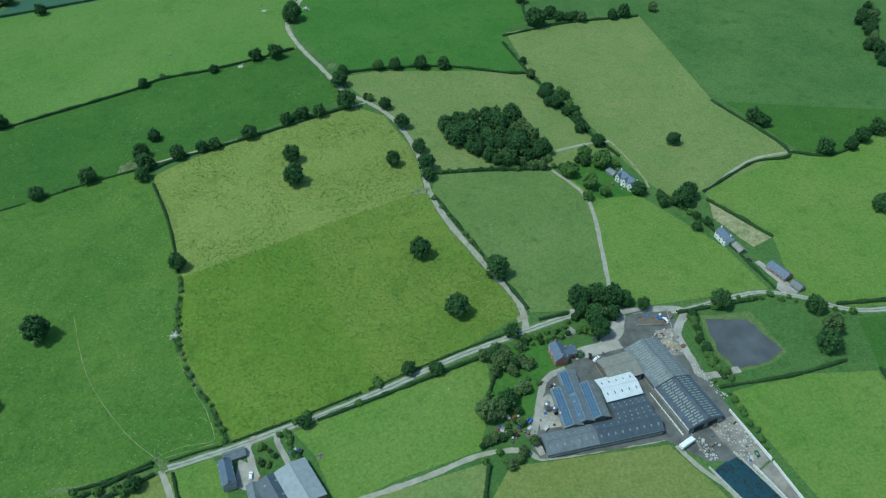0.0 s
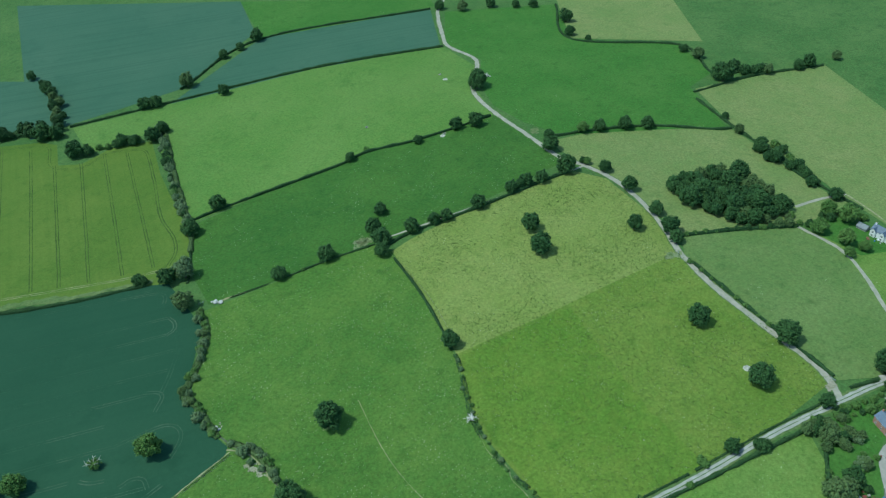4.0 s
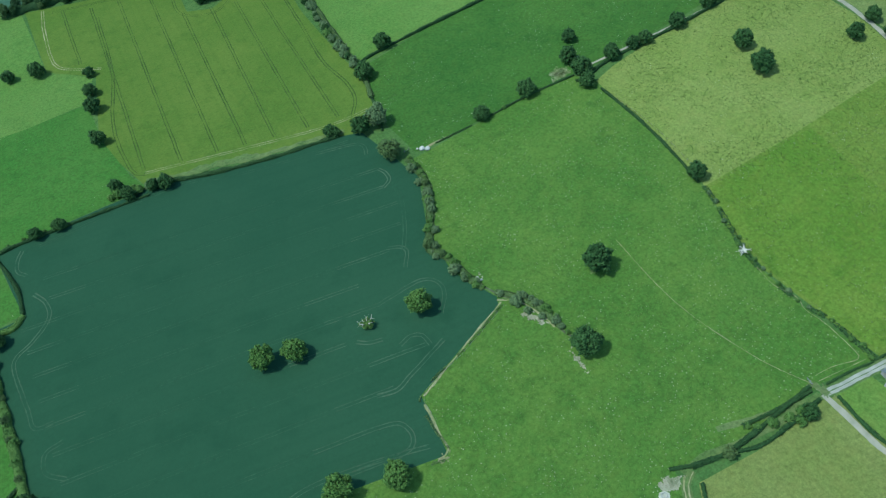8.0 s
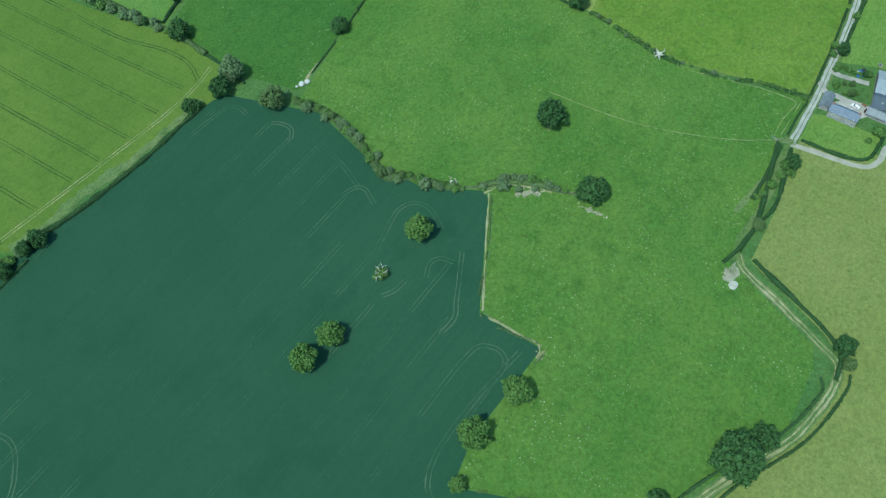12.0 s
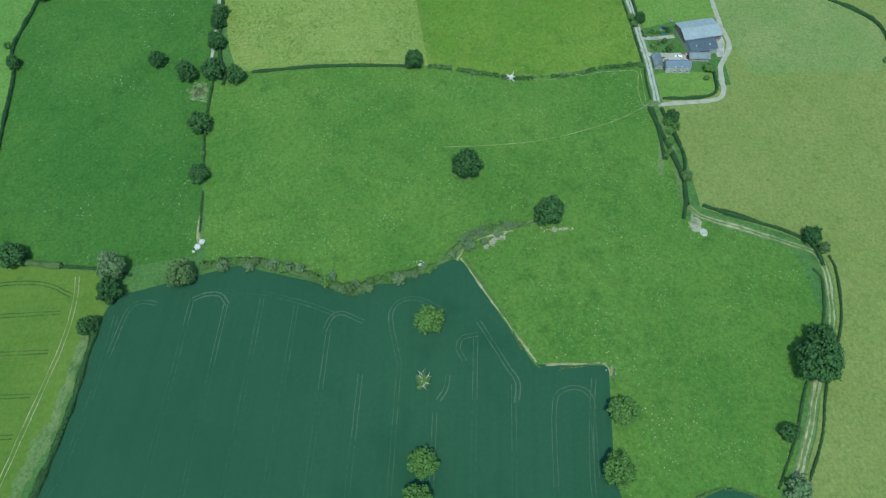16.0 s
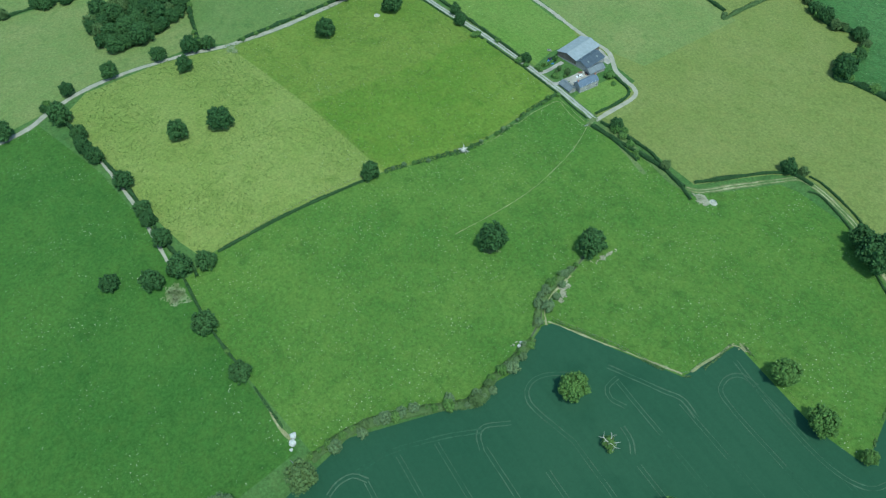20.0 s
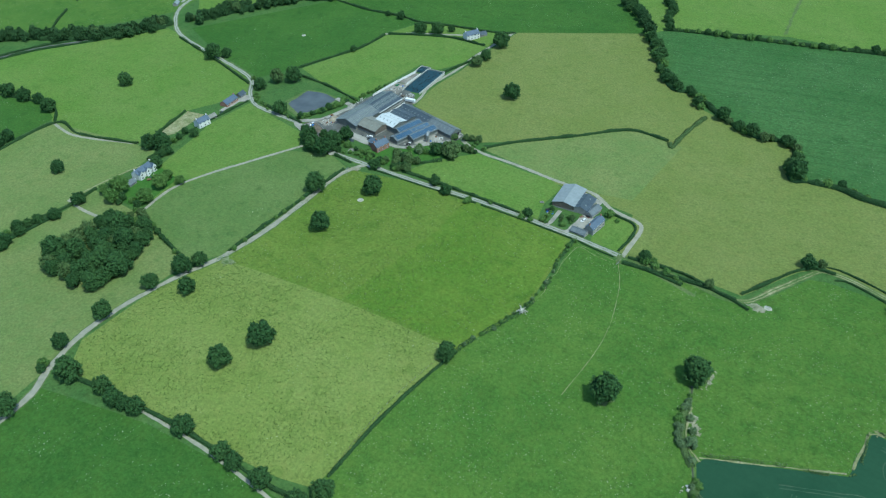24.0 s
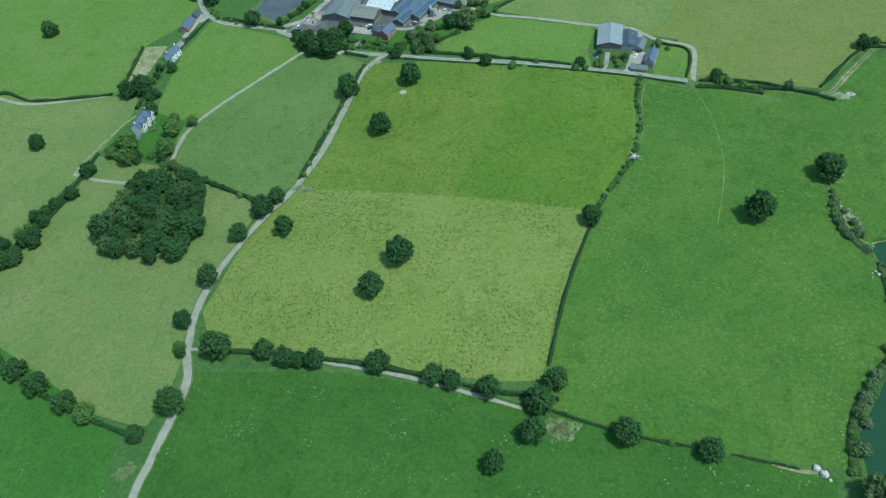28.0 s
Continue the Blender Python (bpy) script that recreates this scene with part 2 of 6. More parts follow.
MAT = {
    "ground": grass("ground_grass", (0.05, 0.11, 0.028), (0.028, 0.065, 0.018), (0.08, 0.14, 0.04)),
    "pasture": grass("pasture_grass", (0.057, 0.123, 0.021), (0.03, 0.076, 0.0135), (0.087, 0.151, 0.028), 0.4, 1.1, None, 0.02, 0.5, 0.6),
    "strip": grass("strip_grass", (0.039, 0.097, 0.0175), (0.024, 0.064, 0.0125), (0.057, 0.12, 0.022), 0.35, 0.7, None, 0.02, 0.5, 0.4),
    "buttercup": grass("buttercup_meadow", (0.138, 0.19, 0.04), (0.094, 0.145, 0.028), (0.172, 0.213, 0.058), 0.35, 0.5, None, 0.02, 0.5, 0.55, 0.28),
    "meadow": grass("tussocky_meadow", (0.09, 0.152, 0.022), (0.056, 0.107, 0.016), (0.13, 0.18, 0.034), 0.4, 0.7, None, 0.02, 0.5, 0.42, 0.32),
    "lush": grass("lush_meadow", (0.08, 0.15, 0.0185), (0.047, 0.1, 0.0135), (0.115, 0.174, 0.028), 0.45, 0.7, None, 0.02, 0.5, 0.5, 0.32),
    "crop": grass("winter_wheat", (0.0205, 0.06, 0.031), (0.016, 0.05, 0.026), (0.028, 0.071, 0.037), 0.1, 0.0, math.radians(171.6), 0.009, 0.15, 0.0, 0.06, 0.16),
    "barley": grass("young_barley", (0.074, 0.128, 0.02), (0.05, 0.1, 0.016), (0.1, 0.148, 0.026), 0.25, 0.0, math.radians(87.5), 0.02, 0.3, 0.0, 0.16, 0.15),
    "long": grass("long_pasture", (0.08, 0.158, 0.03), (0.055, 0.115, 0.024), (0.108, 0.18, 0.042), 0.3, 0.1, None, 0.012),
    "hay": grass("cut_hay_meadow", (0.115, 0.173, 0.049), (0.082, 0.13, 0.036), (0.16, 0.194, 0.066), 0.3, 0.0, None, 0.03, 0.3, 0.4),
    "grazed": grass("grazed_sward", (0.09, 0.149, 0.039), (0.056, 0.105, 0.027), (0.122, 0.172, 0.054), 0.4, 0.3, None, 0.03, 0.5, 0.6),
    "straw": grass("dry_pasture", (0.13, 0.168, 0.042), (0.085, 0.124, 0.03), (0.155, 0.183, 0.055), 0.35, 0.0, None, 0.03, 0.5, 0.3),
    "rough": grass("rough_pasture", (0.098, 0.175, 0.03), (0.058, 0.115, 0.022), (0.126, 0.19, 0.044), 0.45, 0.5, None, 0.02, 0.5, 0.7),
    "bright": grass("bright_ley", (0.045, 0.12, 0.0195), (0.03, 0.086, 0.0145), (0.063, 0.138, 0.026), 0.25, 0.2),
    "ley": grass("streaked_ley", (0.04, 0.1, 0.025), (0.026, 0.07, 0.018), (0.066, 0.132, 0.042), 0.4, 0.8, math.radians(12), 0.012, 0.5, 0.3, 0.4, 0.3),
    "blue": grass("blue_green_wheat", (0.045, 0.1, 0.06), (0.034, 0.082, 0.05), (0.058, 0.112, 0.068), 0.12, 0.0, math.radians(-8), 0.01, 0.15, 0.0, 0.08),
    "tan": grass("ripe_stubble", (0.3, 0.26, 0.15), (0.2, 0.19, 0.1), (0.34, 0.3, 0.19), 0.2, 0.0, math.radians(40)),
    "verge": grass("verge_grass", (0.075, 0.13, 0.035), (0.04, 0.08, 0.02), (0.12, 0.16, 0.06), 0.6),
    "chalk": surface("pale_trodden_stone", (0.5, 0.485, 0.42), (0.3, 0.3, 0.22), 0.5, 0.95, 0, 0.3, 0.2, 0, False),
    "speckle": grass("flowering_bare_turf", (0.08, 0.138, 0.034), (0.045, 0.098, 0.022), (0.2, 0.225, 0.125), 0.5, 1.2, None, 0.3),
    "worn": grass("worn_turf", (0.075, 0.135, 0.036), (0.045, 0.1, 0.028), (0.16, 0.175, 0.085), 0.6, 0.3, None, 0.2),
    "rut": grass("rutted_crop", (0.021, 0.061, 0.032), (0.016, 0.05, 0.026), (0.038, 0.083, 0.046), 0.5, 0.0, None, 0.025, 0.2),
    "rut_pale": grass("trodden_headland", (0.025, 0.068, 0.036), (0.02, 0.058, 0.031), (0.075, 0.115, 0.071), 0.5, 0.0, None, 0.03, 0.2),
    "dry": grass("dry_fringe", (0.14, 0.165, 0.06), (0.06, 0.11, 0.03), (0.3, 0.29, 0.17), 0.6, 0.0, None, 0.2),
    "rut_dark": grass("rutted_barley", (0.034, 0.066, 0.014), (0.024, 0.05, 0.012), (0.062, 0.1, 0.024), 0.3, 0.0, None, 0.06, 0.2),
    "track": surface("stone_track", (0.33, 0.31, 0.25), (0.22, 0.225, 0.165), 0.25, 0.95, 0, 0.3, 0.2, 0, False),
    "lane": surface("worn_lane", (0.35, 0.35, 0.31), (0.23, 0.24, 0.2), 0.2, 0.9, 0, 0.3, 0.2, 0, False),
    "soil": surface("trampled_soil", (0.34, 0.31, 0.24), (0.17, 0.17, 0.09), 0.3, 0.95, 0, 0.4, 0.1, 0, False),
    "concrete": surface("yard_concrete", (0.37, 0.35, 0.305), (0.2, 0.195, 0.165), 0.12, 0.9, 0, 0.3, 0.2, 0, False),
    "apron": surface("mucky_apron", (0.29, 0.265, 0.225), (0.12, 0.115, 0.1), 0.16, 0.9, 0, 0.4, 0.2, 0, False),
    "dirty": surface("dirty_yard", (0.135, 0.14, 0.13), (0.07, 0.07, 0.064), 0.15, 0.9, 0, 0.3, 0.2, 0, False),
    "mud": grass("stream_mud", (0.17, 0.185, 0.105), (0.07, 0.11, 0.04), (0.31, 0.3, 0.22), 0.6, 0.0, None, 0.25),
    "leaf_oak": leafage("oak_leaves", (0.031, 0.077, 0.023), (0.014, 0.038, 0.012), (0.07, 0.134, 0.038)),
    "leaf_pale": leafage("pale_leaves", (0.075, 0.125, 0.04), (0.035, 0.07, 0.02), (0.12, 0.17, 0.06)),
    "leaf_bright": leafage("bright_leaves", (0.08, 0.152, 0.034), (0.038, 0.088, 0.019), (0.128, 0.207, 0.052)),
    "leaf_grey": leafage("grey_willow_leaves", (0.105, 0.16, 0.066), (0.052, 0.092, 0.035), (0.168, 0.225, 0.105)),
    "tuft": leafage("tuft_blades", (0.1, 0.155, 0.034), (0.07, 0.12, 0.024), (0.14, 0.185, 0.05)),
    "flower": leafage("white_flower_heads", (0.42, 0.44, 0.34), (0.3, 0.34, 0.24), (0.55, 0.56, 0.48)),
    "leaf_hedge": leafage("hedge_leaves", (0.028, 0.068, 0.022), (0.013, 0.036, 0.012), (0.055, 0.102, 0.032)),
    "muck": surface("old_muck", (0.16, 0.13, 0.1), (0.09, 0.075, 0.055), 0.5, 0.95, 0, 0.6),
    "straw_heap": surface("old_silage", (0.36, 0.32, 0.24), (0.2, 0.17, 0.12), 0.5, 0.95, 0, 0.6),
    "bark": surface("bark", (0.11, 0.09, 0.065), (0.05, 0.042, 0.03), 0.8, 0.95),
    "bleached": surface("bleached_wood", (0.6, 0.58, 0.52), (0.38, 0.36, 0.31), 0.8, 0.8),
    "stone": surface("pale_stone", (0.5, 0.49, 0.45), (0.3, 0.295, 0.26), 0.8, 0.9),
    "roof_blue": sheeting("blue_grey_sheeting", (0.07, 0.09, 0.11), (0.046, 0.06, 0.075), 0.9, 0.45),
    "roof_mid": sheeting("grey_sheeting", (0.16, 0.18, 0.19), (0.1, 0.115, 0.12), 0.9, 0.45),
    "roof_old": sheeting("weathered_dark_sheeting", (0.12, 0.13, 0.135), (0.075, 0.084, 0.088), 0.9, 0.5),
    "roof_tan": sheeting("weathered_cement_sheeting", (0.23, 0.225, 0.19), (0.16, 0.16, 0.13)),
    "roof_white": sheeting("white_sheeting", (0.56, 0.585, 0.59), (0.44, 0.465, 0.47), 1.2),
    "roof_pale": sheeting("pale_grey_sheeting", (0.26, 0.29, 0.3), (0.19, 0.215, 0.225)),
    "rooflight": surface("translucent_rooflight", (0.26, 0.28, 0.25), (0.16, 0.18, 0.165), 0.8, 0.4, 0, 0.1, 0.4, 0.6),
    "roof_vent": surface("dark_roof_slot", (0.09, 0.11, 0.13), (0.05, 0.06, 0.07), 0.8, 0.6),
    "slate": surface("slate", (0.115, 0.155, 0.215), (0.07, 0.095, 0.13), 0.9, 0.55, 0, 0.3, 0.4, 0.5),
    "cladding": sheeting("wall_cladding", (0.16, 0.18, 0.17), (0.1, 0.11, 0.1), 0.5),
    "board": sheeting("timber_boarding", (0.17, 0.14, 0.11), (0.09, 0.075, 0.06), 0.4, 0.85),
    "block": surface("concrete_block_wall", (0.33, 0.32, 0.3), (0.22, 0.21, 0.19), 0.5, 0.9),
    "brick": surface("red_brick", (0.35, 0.19, 0.135), (0.25, 0.13, 0.095), 0.9, 0.9),
    "render": surface("white_render", (0.74, 0.73, 0.7), (0.58, 0.57, 0.54), 0.5, 0.85),
    "frame": surface("white_frame", (0.75, 0.75, 0.74), (0.6, 0.6, 0.58), 0.9, 0.6),
    # dark paint; on the barns it also stands for shade inside doorways
    "dark": surface("dark_paint_and_shade", (0.03, 0.03, 0.03), (0.018, 0.018, 0.018), 0.9, 0.9),
    "steel": surface("galvanised_steel", (0.34, 0.355, 0.36), (0.22, 0.23, 0.24), 0.7, 0.45, 0.7),
    "panel": surface("solar_cells", (0.075, 0.14, 0.225), (0.045, 0.09, 0.155), 0.9, 0.2, 0, 0.0, 0.6, 0.5),
    "panel_edge": surface("panel_edge", (0.5, 0.54, 0.58), (0.38, 0.4, 0.44), 0.9, 0.4, 0.6),
    "cover": surface("black_silage_sheet", (0.012, 0.055, 0.075), (0.018, 0.03, 0.036), 0.5, 0.5),
    "tyre": surface("tyre_rubber", (0.02, 0.02, 0.021), (0.035, 0.034, 0.032), 0.9, 0.8),
    "green_paint": surface("green_paint", (0.03, 0.2, 0.07), (0.02, 0.13, 0.05), 0.9, 0.5),
    "blue_paint": surface("blue_paint", (0.04, 0.17, 0.5), (0.03, 0.11, 0.32), 0.9, 0.5),
    "red_paint": surface("red_paint", (0.2, 0.065, 0.05), (0.13, 0.045, 0.035), 0.9, 0.5),
    "white_paint": surface("white_paint", (0.78, 0.78, 0.78), (0.6, 0.6, 0.6), 0.9, 0.4),
    "black_paint": surface("black_paint", (0.02, 0.02, 0.023), (0.035, 0.035, 0.038), 0.9, 0.3),
    "rust": surface("rusty_scrap", (0.2, 0.1, 0.06), (0.1, 0.055, 0.035), 0.9, 0.85),
}


def glassy(name, colour, rough):
    m, nt, b = start(name, rough, 0.5)
    at = nt.nodes.new("ShaderNodeNewGeometry").outputs["Position"]
    nt.links.new(mix(nt, ramp(nt, noise_at(nt, at, 0.06, 3), 0.35, 0.7), colour, [1.6 * c for c in colour]), b.inputs["Base Color"])
    bp = add(nt, "ShaderNodeBump", Strength=0.08, Distance=0.1)
    nt.links.new(noise_at(nt, at, 1.2, 2), bp.inputs["Height"])
    nt.links.new(bp.outputs[0], b.inputs["Normal"])
    return m


MAT["water"] = glassy("pond_water", (0.04, 0.045, 0.045), 0.12)
MAT["ditch"] = glassy("ditch_water", (0.035, 0.04, 0.025), 0.4)
MAT["slurry"] = glassy("lagoon_crust", (0.06, 0.065, 0.065), 0.2)
MAT["pane"] = glassy("window_pane", (0.02, 0.024, 0.03), 0.06)


# ---- mesh tools ----
class Geo:
    def __init__(self):
        self.v, self.f = [], []

    def poly(self, pts):
        n = len(self.v)
        self.v += [tuple(p) for p in pts]
        self.f.append(tuple(range(n, n + len(pts))))
        return self

    def loft(self, rings, cap=True):
        """Rings of equal length joined in turn."""
        n, k = len(self.v), len(rings[0])
        for r in rings:
            self.v += [tuple(p) for p in r]
        for i in range(len(rings) - 1):
            a = n + i * k
            self.f += [(a + j, a + (j + 1) % k, a + k + (j + 1) % k, a + k + j) for j in range(k)]
        if cap:
            self.f += [tuple(range(n + k - 1, n - 1, -1)), tuple(range(n + (len(rings) - 1) * k, n + len(rings) * k))]
        return self

    def box(self, x0, y0, z0, x1, y1, z1, bevel=0.0):
        b = bevel
        if not b:
            return self.loft([[(x0, y0, z), (x1, y0, z), (x1, y1, z), (x0, y1, z)] for z in (z0, z1)])
        return self.loft([[(x0 + i, y0 + i, z), (x1 - i, y0 + i, z), (x1 - i, y1 - i, z), (x0 + i, y1 - i, z)] for z, i in ((z0, b), (z0 + b, 0), (z1 - b, 0), (z1, b))])

    def tube(self, a, b, r0, r1, n=7):
        a, b = Vector(a), Vector(b)
        q = (b - a).to_track_quat("Z", "Y")
        ring = [Vector((math.cos(6.2832 * i / n), math.sin(6.2832 * i / n), 0)) for i in range(n)]
        return self.loft([[a + q @ (p * r0) for p in ring], [b + q @ (p * r1) for p in ring]])

    def sheet(self, pts, depth):
        """A flat slab through pts, depth thick below it."""
        n = (Vector(pts[1]) - Vector(pts[0])).cross(Vector(pts[2]) - Vector(pts[0])).normalized() * depth
        return self.loft([[Vector(p) - n for p in pts], pts])

    def blob(self, c, r, seed=0, bump=0.2, n=8, flat=1.0):
        rings = []
        for i in range(n // 2 + 1):
            th = math.pi * (i + 0.02) / (n // 2 + 0.04)
            rings.append([])
            for j in range(n):
                ph = 6.2832 * j / n
                d = Vector((math.sin(th) * math.cos(ph), math.sin(th) * math.sin(ph), -math.cos(th)))
                k = r * (1 + bump * noise.noise(d * 1.7 + Vector((seed, 3.1 * seed, 0))))
                rings[-1].append((c[0] + d.x * k, c[1] + d.y * k, c[2] + d.z * k * flat))
        return self.loft(rings)

    def mesh(self, name, material):
        me = bpy.data.meshes.new(name)
        me.from_pydata(self.v, [], self.f)
        me.materials.append(material)
        me.update()
        return me


def quick_mesh(name, verts, quads, material):
    """A mesh from arrays of corners and four-sided faces."""
    me = bpy.data.meshes.new(name)
    me.vertices.add(len(verts))
    me.vertices.foreach_set("co", np.asarray(verts, np.float32).ravel())
    me.loops.add(4 * len(quads))
    me.loops.foreach_set("vertex_index", np.asarray(quads, np.int32).ravel())
    me.polygons.add(len(quads))
    me.polygons.foreach_set("loop_start", np.arange(0, 4 * len(quads), 4, dtype=np.int32))
    me.polygons.foreach_set("loop_total", np.full(len(quads), 4, np.int32))
    me.update(calc_edges=True)
    me.materials.append(material)
    return me


def part(name, geo, material, parent, label=""):
    ob = new(name, geo.mesh(name, MAT[material]) if isinstance(geo, Geo) else geo)
    ob.parent = parent
    return tagged(ob, label)


# swell of the land: heights of broad overlapping rises, 140 m apart
HILLS = [(0.2, 0.1, 0.0, 1.0, 1.7, -0.2, -0.9),
         (1.5, 2.1, 1.1, 2.1, 2.8, 0.3, -0.8),
         (2.9, 3.7, 2.5, 5.0, 1.6, -1.5, -1.1),
         (2.1, -0.4, -2.3, 7.5, 4.4, -0.0, -0.3),
         (1.0, -0.4, -3.2, 3.7, 3.5, 0.6, 0.0),
         (0.1, 0.0, -0.2, 0.8, 1.2, 0.3, 0.0)]


def terrain(x, y):
    z = -13.0
    for j, heights in enumerate(HILLS):
        for i, h in enumerate(heights):
            z = z + h * np.exp(-((x + 320 - 140 * i) ** 2 + (y - 120 - 140 * j) ** 2) / 150.0 ** 2)
    return z


def base(name, x, y, turn=0, label="", category="", group=""):
    """An Empty on the ground that carries a thing's parts."""
    ob = new(name)
    ob.matrix_basis = pose(x, y, float(terrain(x, y)), 0, 0, turn)
    return tagged(ob, label, category, group)


def smooth(pts, step=4.0):
    """A soft line through the points, with a point every step metres."""
    p = np.array([(2 * np.array(pts[0]) - pts[1]), *pts, (2 * np.array(pts[-1]) - pts[-2])], float)
    out = []
    for i in range(1, len(p) - 2):
        n = max(2, int(np.linalg.norm(p[i + 1] - p[i]) / step))
        for t in np.arange(n) / n:
            a, b, c, d = p[i - 1:i + 3]
            out.append(0.5 * (2 * b + (c - a) * t + (2 * a - 5 * b + 4 * c - d) * t * t + (3 * b - a - 3 * c + d) * t ** 3))
    out.append(p[-2])
    return np.array(out)


# ---- ground ----
def spread(lo, hi, far, step):
    core = list(np.arange(lo, hi + 1, step))
    w, a, b = step, lo, hi
    while b < far:
        w *= 1.25
        a, b = a - w, b + w
        core = [a] + core + [b]
    return np.array(core)


gx, gy = spread(-500, 700, 6000, 10), spread(-50, 1000, 6000, 10)
X, Y = np.meshgrid(gx, gy)
cells = np.arange(len(gx) * len(gy)).reshape(len(gy), len(gx))
tagged(new("ground", quick_mesh("ground", np.stack([X, Y, terrain(X, Y)], -1).reshape(-1, 3),
       np.stack([cells[:-1, :-1], cells[:-1, 1:], cells[1:, 1:], cells[1:, :-1]], -1).reshape(-1, 4), MAT["ground"])),
       "wide gently rolling green farmland", "ground", "", "structure")


def inside(poly, x, y):
    p = np.array(poly, float)
    q = np.roll(p, -1, 0)
    hit = np.zeros(np.shape(x), bool)
    for (x0, y0), (x1, y1) in zip(p, q):
        if y0 != y1:
            hit ^= ((y0 > y) != (y1 > y)) & (x < (x1 - x0) * (y - y0) / (y1 - y0) + x0)
    return hit


from mathutils.geometry import delaunay_2d_cdt
count = {}


def setting(kind, geo_mesh, label, category):
    count[kind] = count.get(kind, 0) + 1
    return tagged(new(f"{kind}_{count[kind]}", geo_mesh), label, category, "", "structure")


def patch(poly, material, label, lift=0.06, kind="field", category="field", step=12.0, wobble=0.0):
    """A piece of land with its own cover, laid over the ground."""
    edge = []
    for i, a in enumerate(poly):
        b = poly[(i + 1) % len(poly)]
        n = max(1, int(math.dist(a, b) / (step if not wobble else 3.0)))
        for k in range(n):
            x, y = a[0] + (b[0] - a[0]) * k / n, a[1] + (b[1] - a[1]) * k / n
            if wobble:
                w = noise.noise_vector(Vector((x * 0.15, y * 0.15, 0.3))) * wobble
                x, y = x + w.x, y + w.y
            edge.append(Vector((x, y)))
    p = np.array(poly, float)
    qx, qy = np.meshgrid(np.arange(p[:, 0].min(), p[:, 0].max(), step) + step / 2, np.arange(p[:, 1].min(), p[:, 1].max(), step) + step / 2)
    ok = inside(poly, qx, qy)
    pts = edge + [Vector((float(a), float(b))) for a, b in zip(qx[ok], qy[ok])]
    n = len(edge)
    lift += 0.004 * (count.get(kind, 0) % 12)
    v, _, f, *_ = delaunay_2d_cdt(pts, [(i, (i + 1) % n) for i in range(n)], [list(range(n))], 1, 0.001)
    me = bpy.data.meshes.new(kind)
    me.from_pydata([(q.x, q.y, float(terrain(q.x, q.y)) + lift) for q in v], [], [tuple(t) for t in f])
    me.materials.append(MAT[material])
    if sum(fc.normal.z for fc in me.polygons) < 0:
        me.flip_normals()
    me.update()
    return setting(kind, me, label, category)


def ribbon(pts, width, material, label, lift=0.14, kind="road", category="road", ragged=0.2, soft=True):
    """A strip of that width along a line, a little ragged at its sides."""
    line = smooth(pts, 2.0) if soft else np.array(pts, float)
    side = np.gradient(line, axis=0)
    side = np.stack([-side[:, 1], side[:, 0]], 1) / np.linalg.norm(side, axis=1)[:, None]
    verts = []
    for i, (p, s) in enumerate(zip(line, side)):
        for k in (-1, 1):
            w = width / 2 * max(0.08, 1 + ragged * (1.6 * noise.noise(Vector((p[0] * 0.13, p[1] * 0.13, k * 3.7))) + 1.1 * noise.noise(Vector((p[0] * 0.5, p[1] * 0.5, k * 5.1)))))
            x, y = p + s * k * w
            verts.append((x, y, terrain(x, y) + lift))
    n = len(line)
    me = quick_mesh(kind, verts, [(2 * i, 2 * i + 1, 2 * i + 3, 2 * i + 2)[::-1] for i in range(n - 1)], MAT[material])
    if sum(fc.normal.z for fc in me.polygons) < 0:
        me.flip_normals()
    return setting(kind, me, label, category) if category else me


def ragged(poly, material, label, lift=0.16, kind="bare_ground", category="bare ground", reach=2.5, cell=0.6):
    """Worn or bare ground that frays out into the turf round it, in many small scraps."""
    p = np.array(poly, float)
    qx, qy = np.meshgrid(np.arange(p[:, 0].min() - reach, p[:, 0].max() + reach, cell), np.arange(p[:, 1].min() - reach, p[:, 1].max() + reach, cell))
    away = np.full(qx.shape, 1e9)
    for a, e in zip(p, np.roll(p, -1, 0)):
        w = e - a
        k = np.clip(((qx - a[0]) * w[0] + (qy - a[1]) * w[1]) / max(1e-6, w @ w), 0, 1)
        away = np.minimum(away, np.hypot(qx - a[0] - k * w[0], qy - a[1] - k * w[1]))
    away = np.where(inside(poly, qx, qy), away, -away) / reach
    spots = [(x, y) for x, y, s in zip(qx.ravel(), qy.ravel(), away.ravel()) if s > -1 and
             s + 0.9 * noise.noise(Vector((x * 0.3, y * 0.3, 1.7))) + 0.7 * noise.noise(Vector((x * 0.95, y * 0.95, 4.1))) > 0.15]
    if not spots:
        return None
    s = np.array(spots)
    h = cell * 0.56
    c = np.stack([s + o for o in ((-h, -h), (h, -h), (h, h), (-h, h))], 1).reshape(-1, 2)
    c = c + 0.18 * np.sin(c[:, ::-1] * 5.3)
    v = np.concatenate([c, (terrain(c[:, 0], c[:, 1]) + lift)[:, None]], 1)
    return setting(kind, quick_mesh(kind, v, np.arange(len(v)).reshape(-1, 4), MAT[material]), label, category)


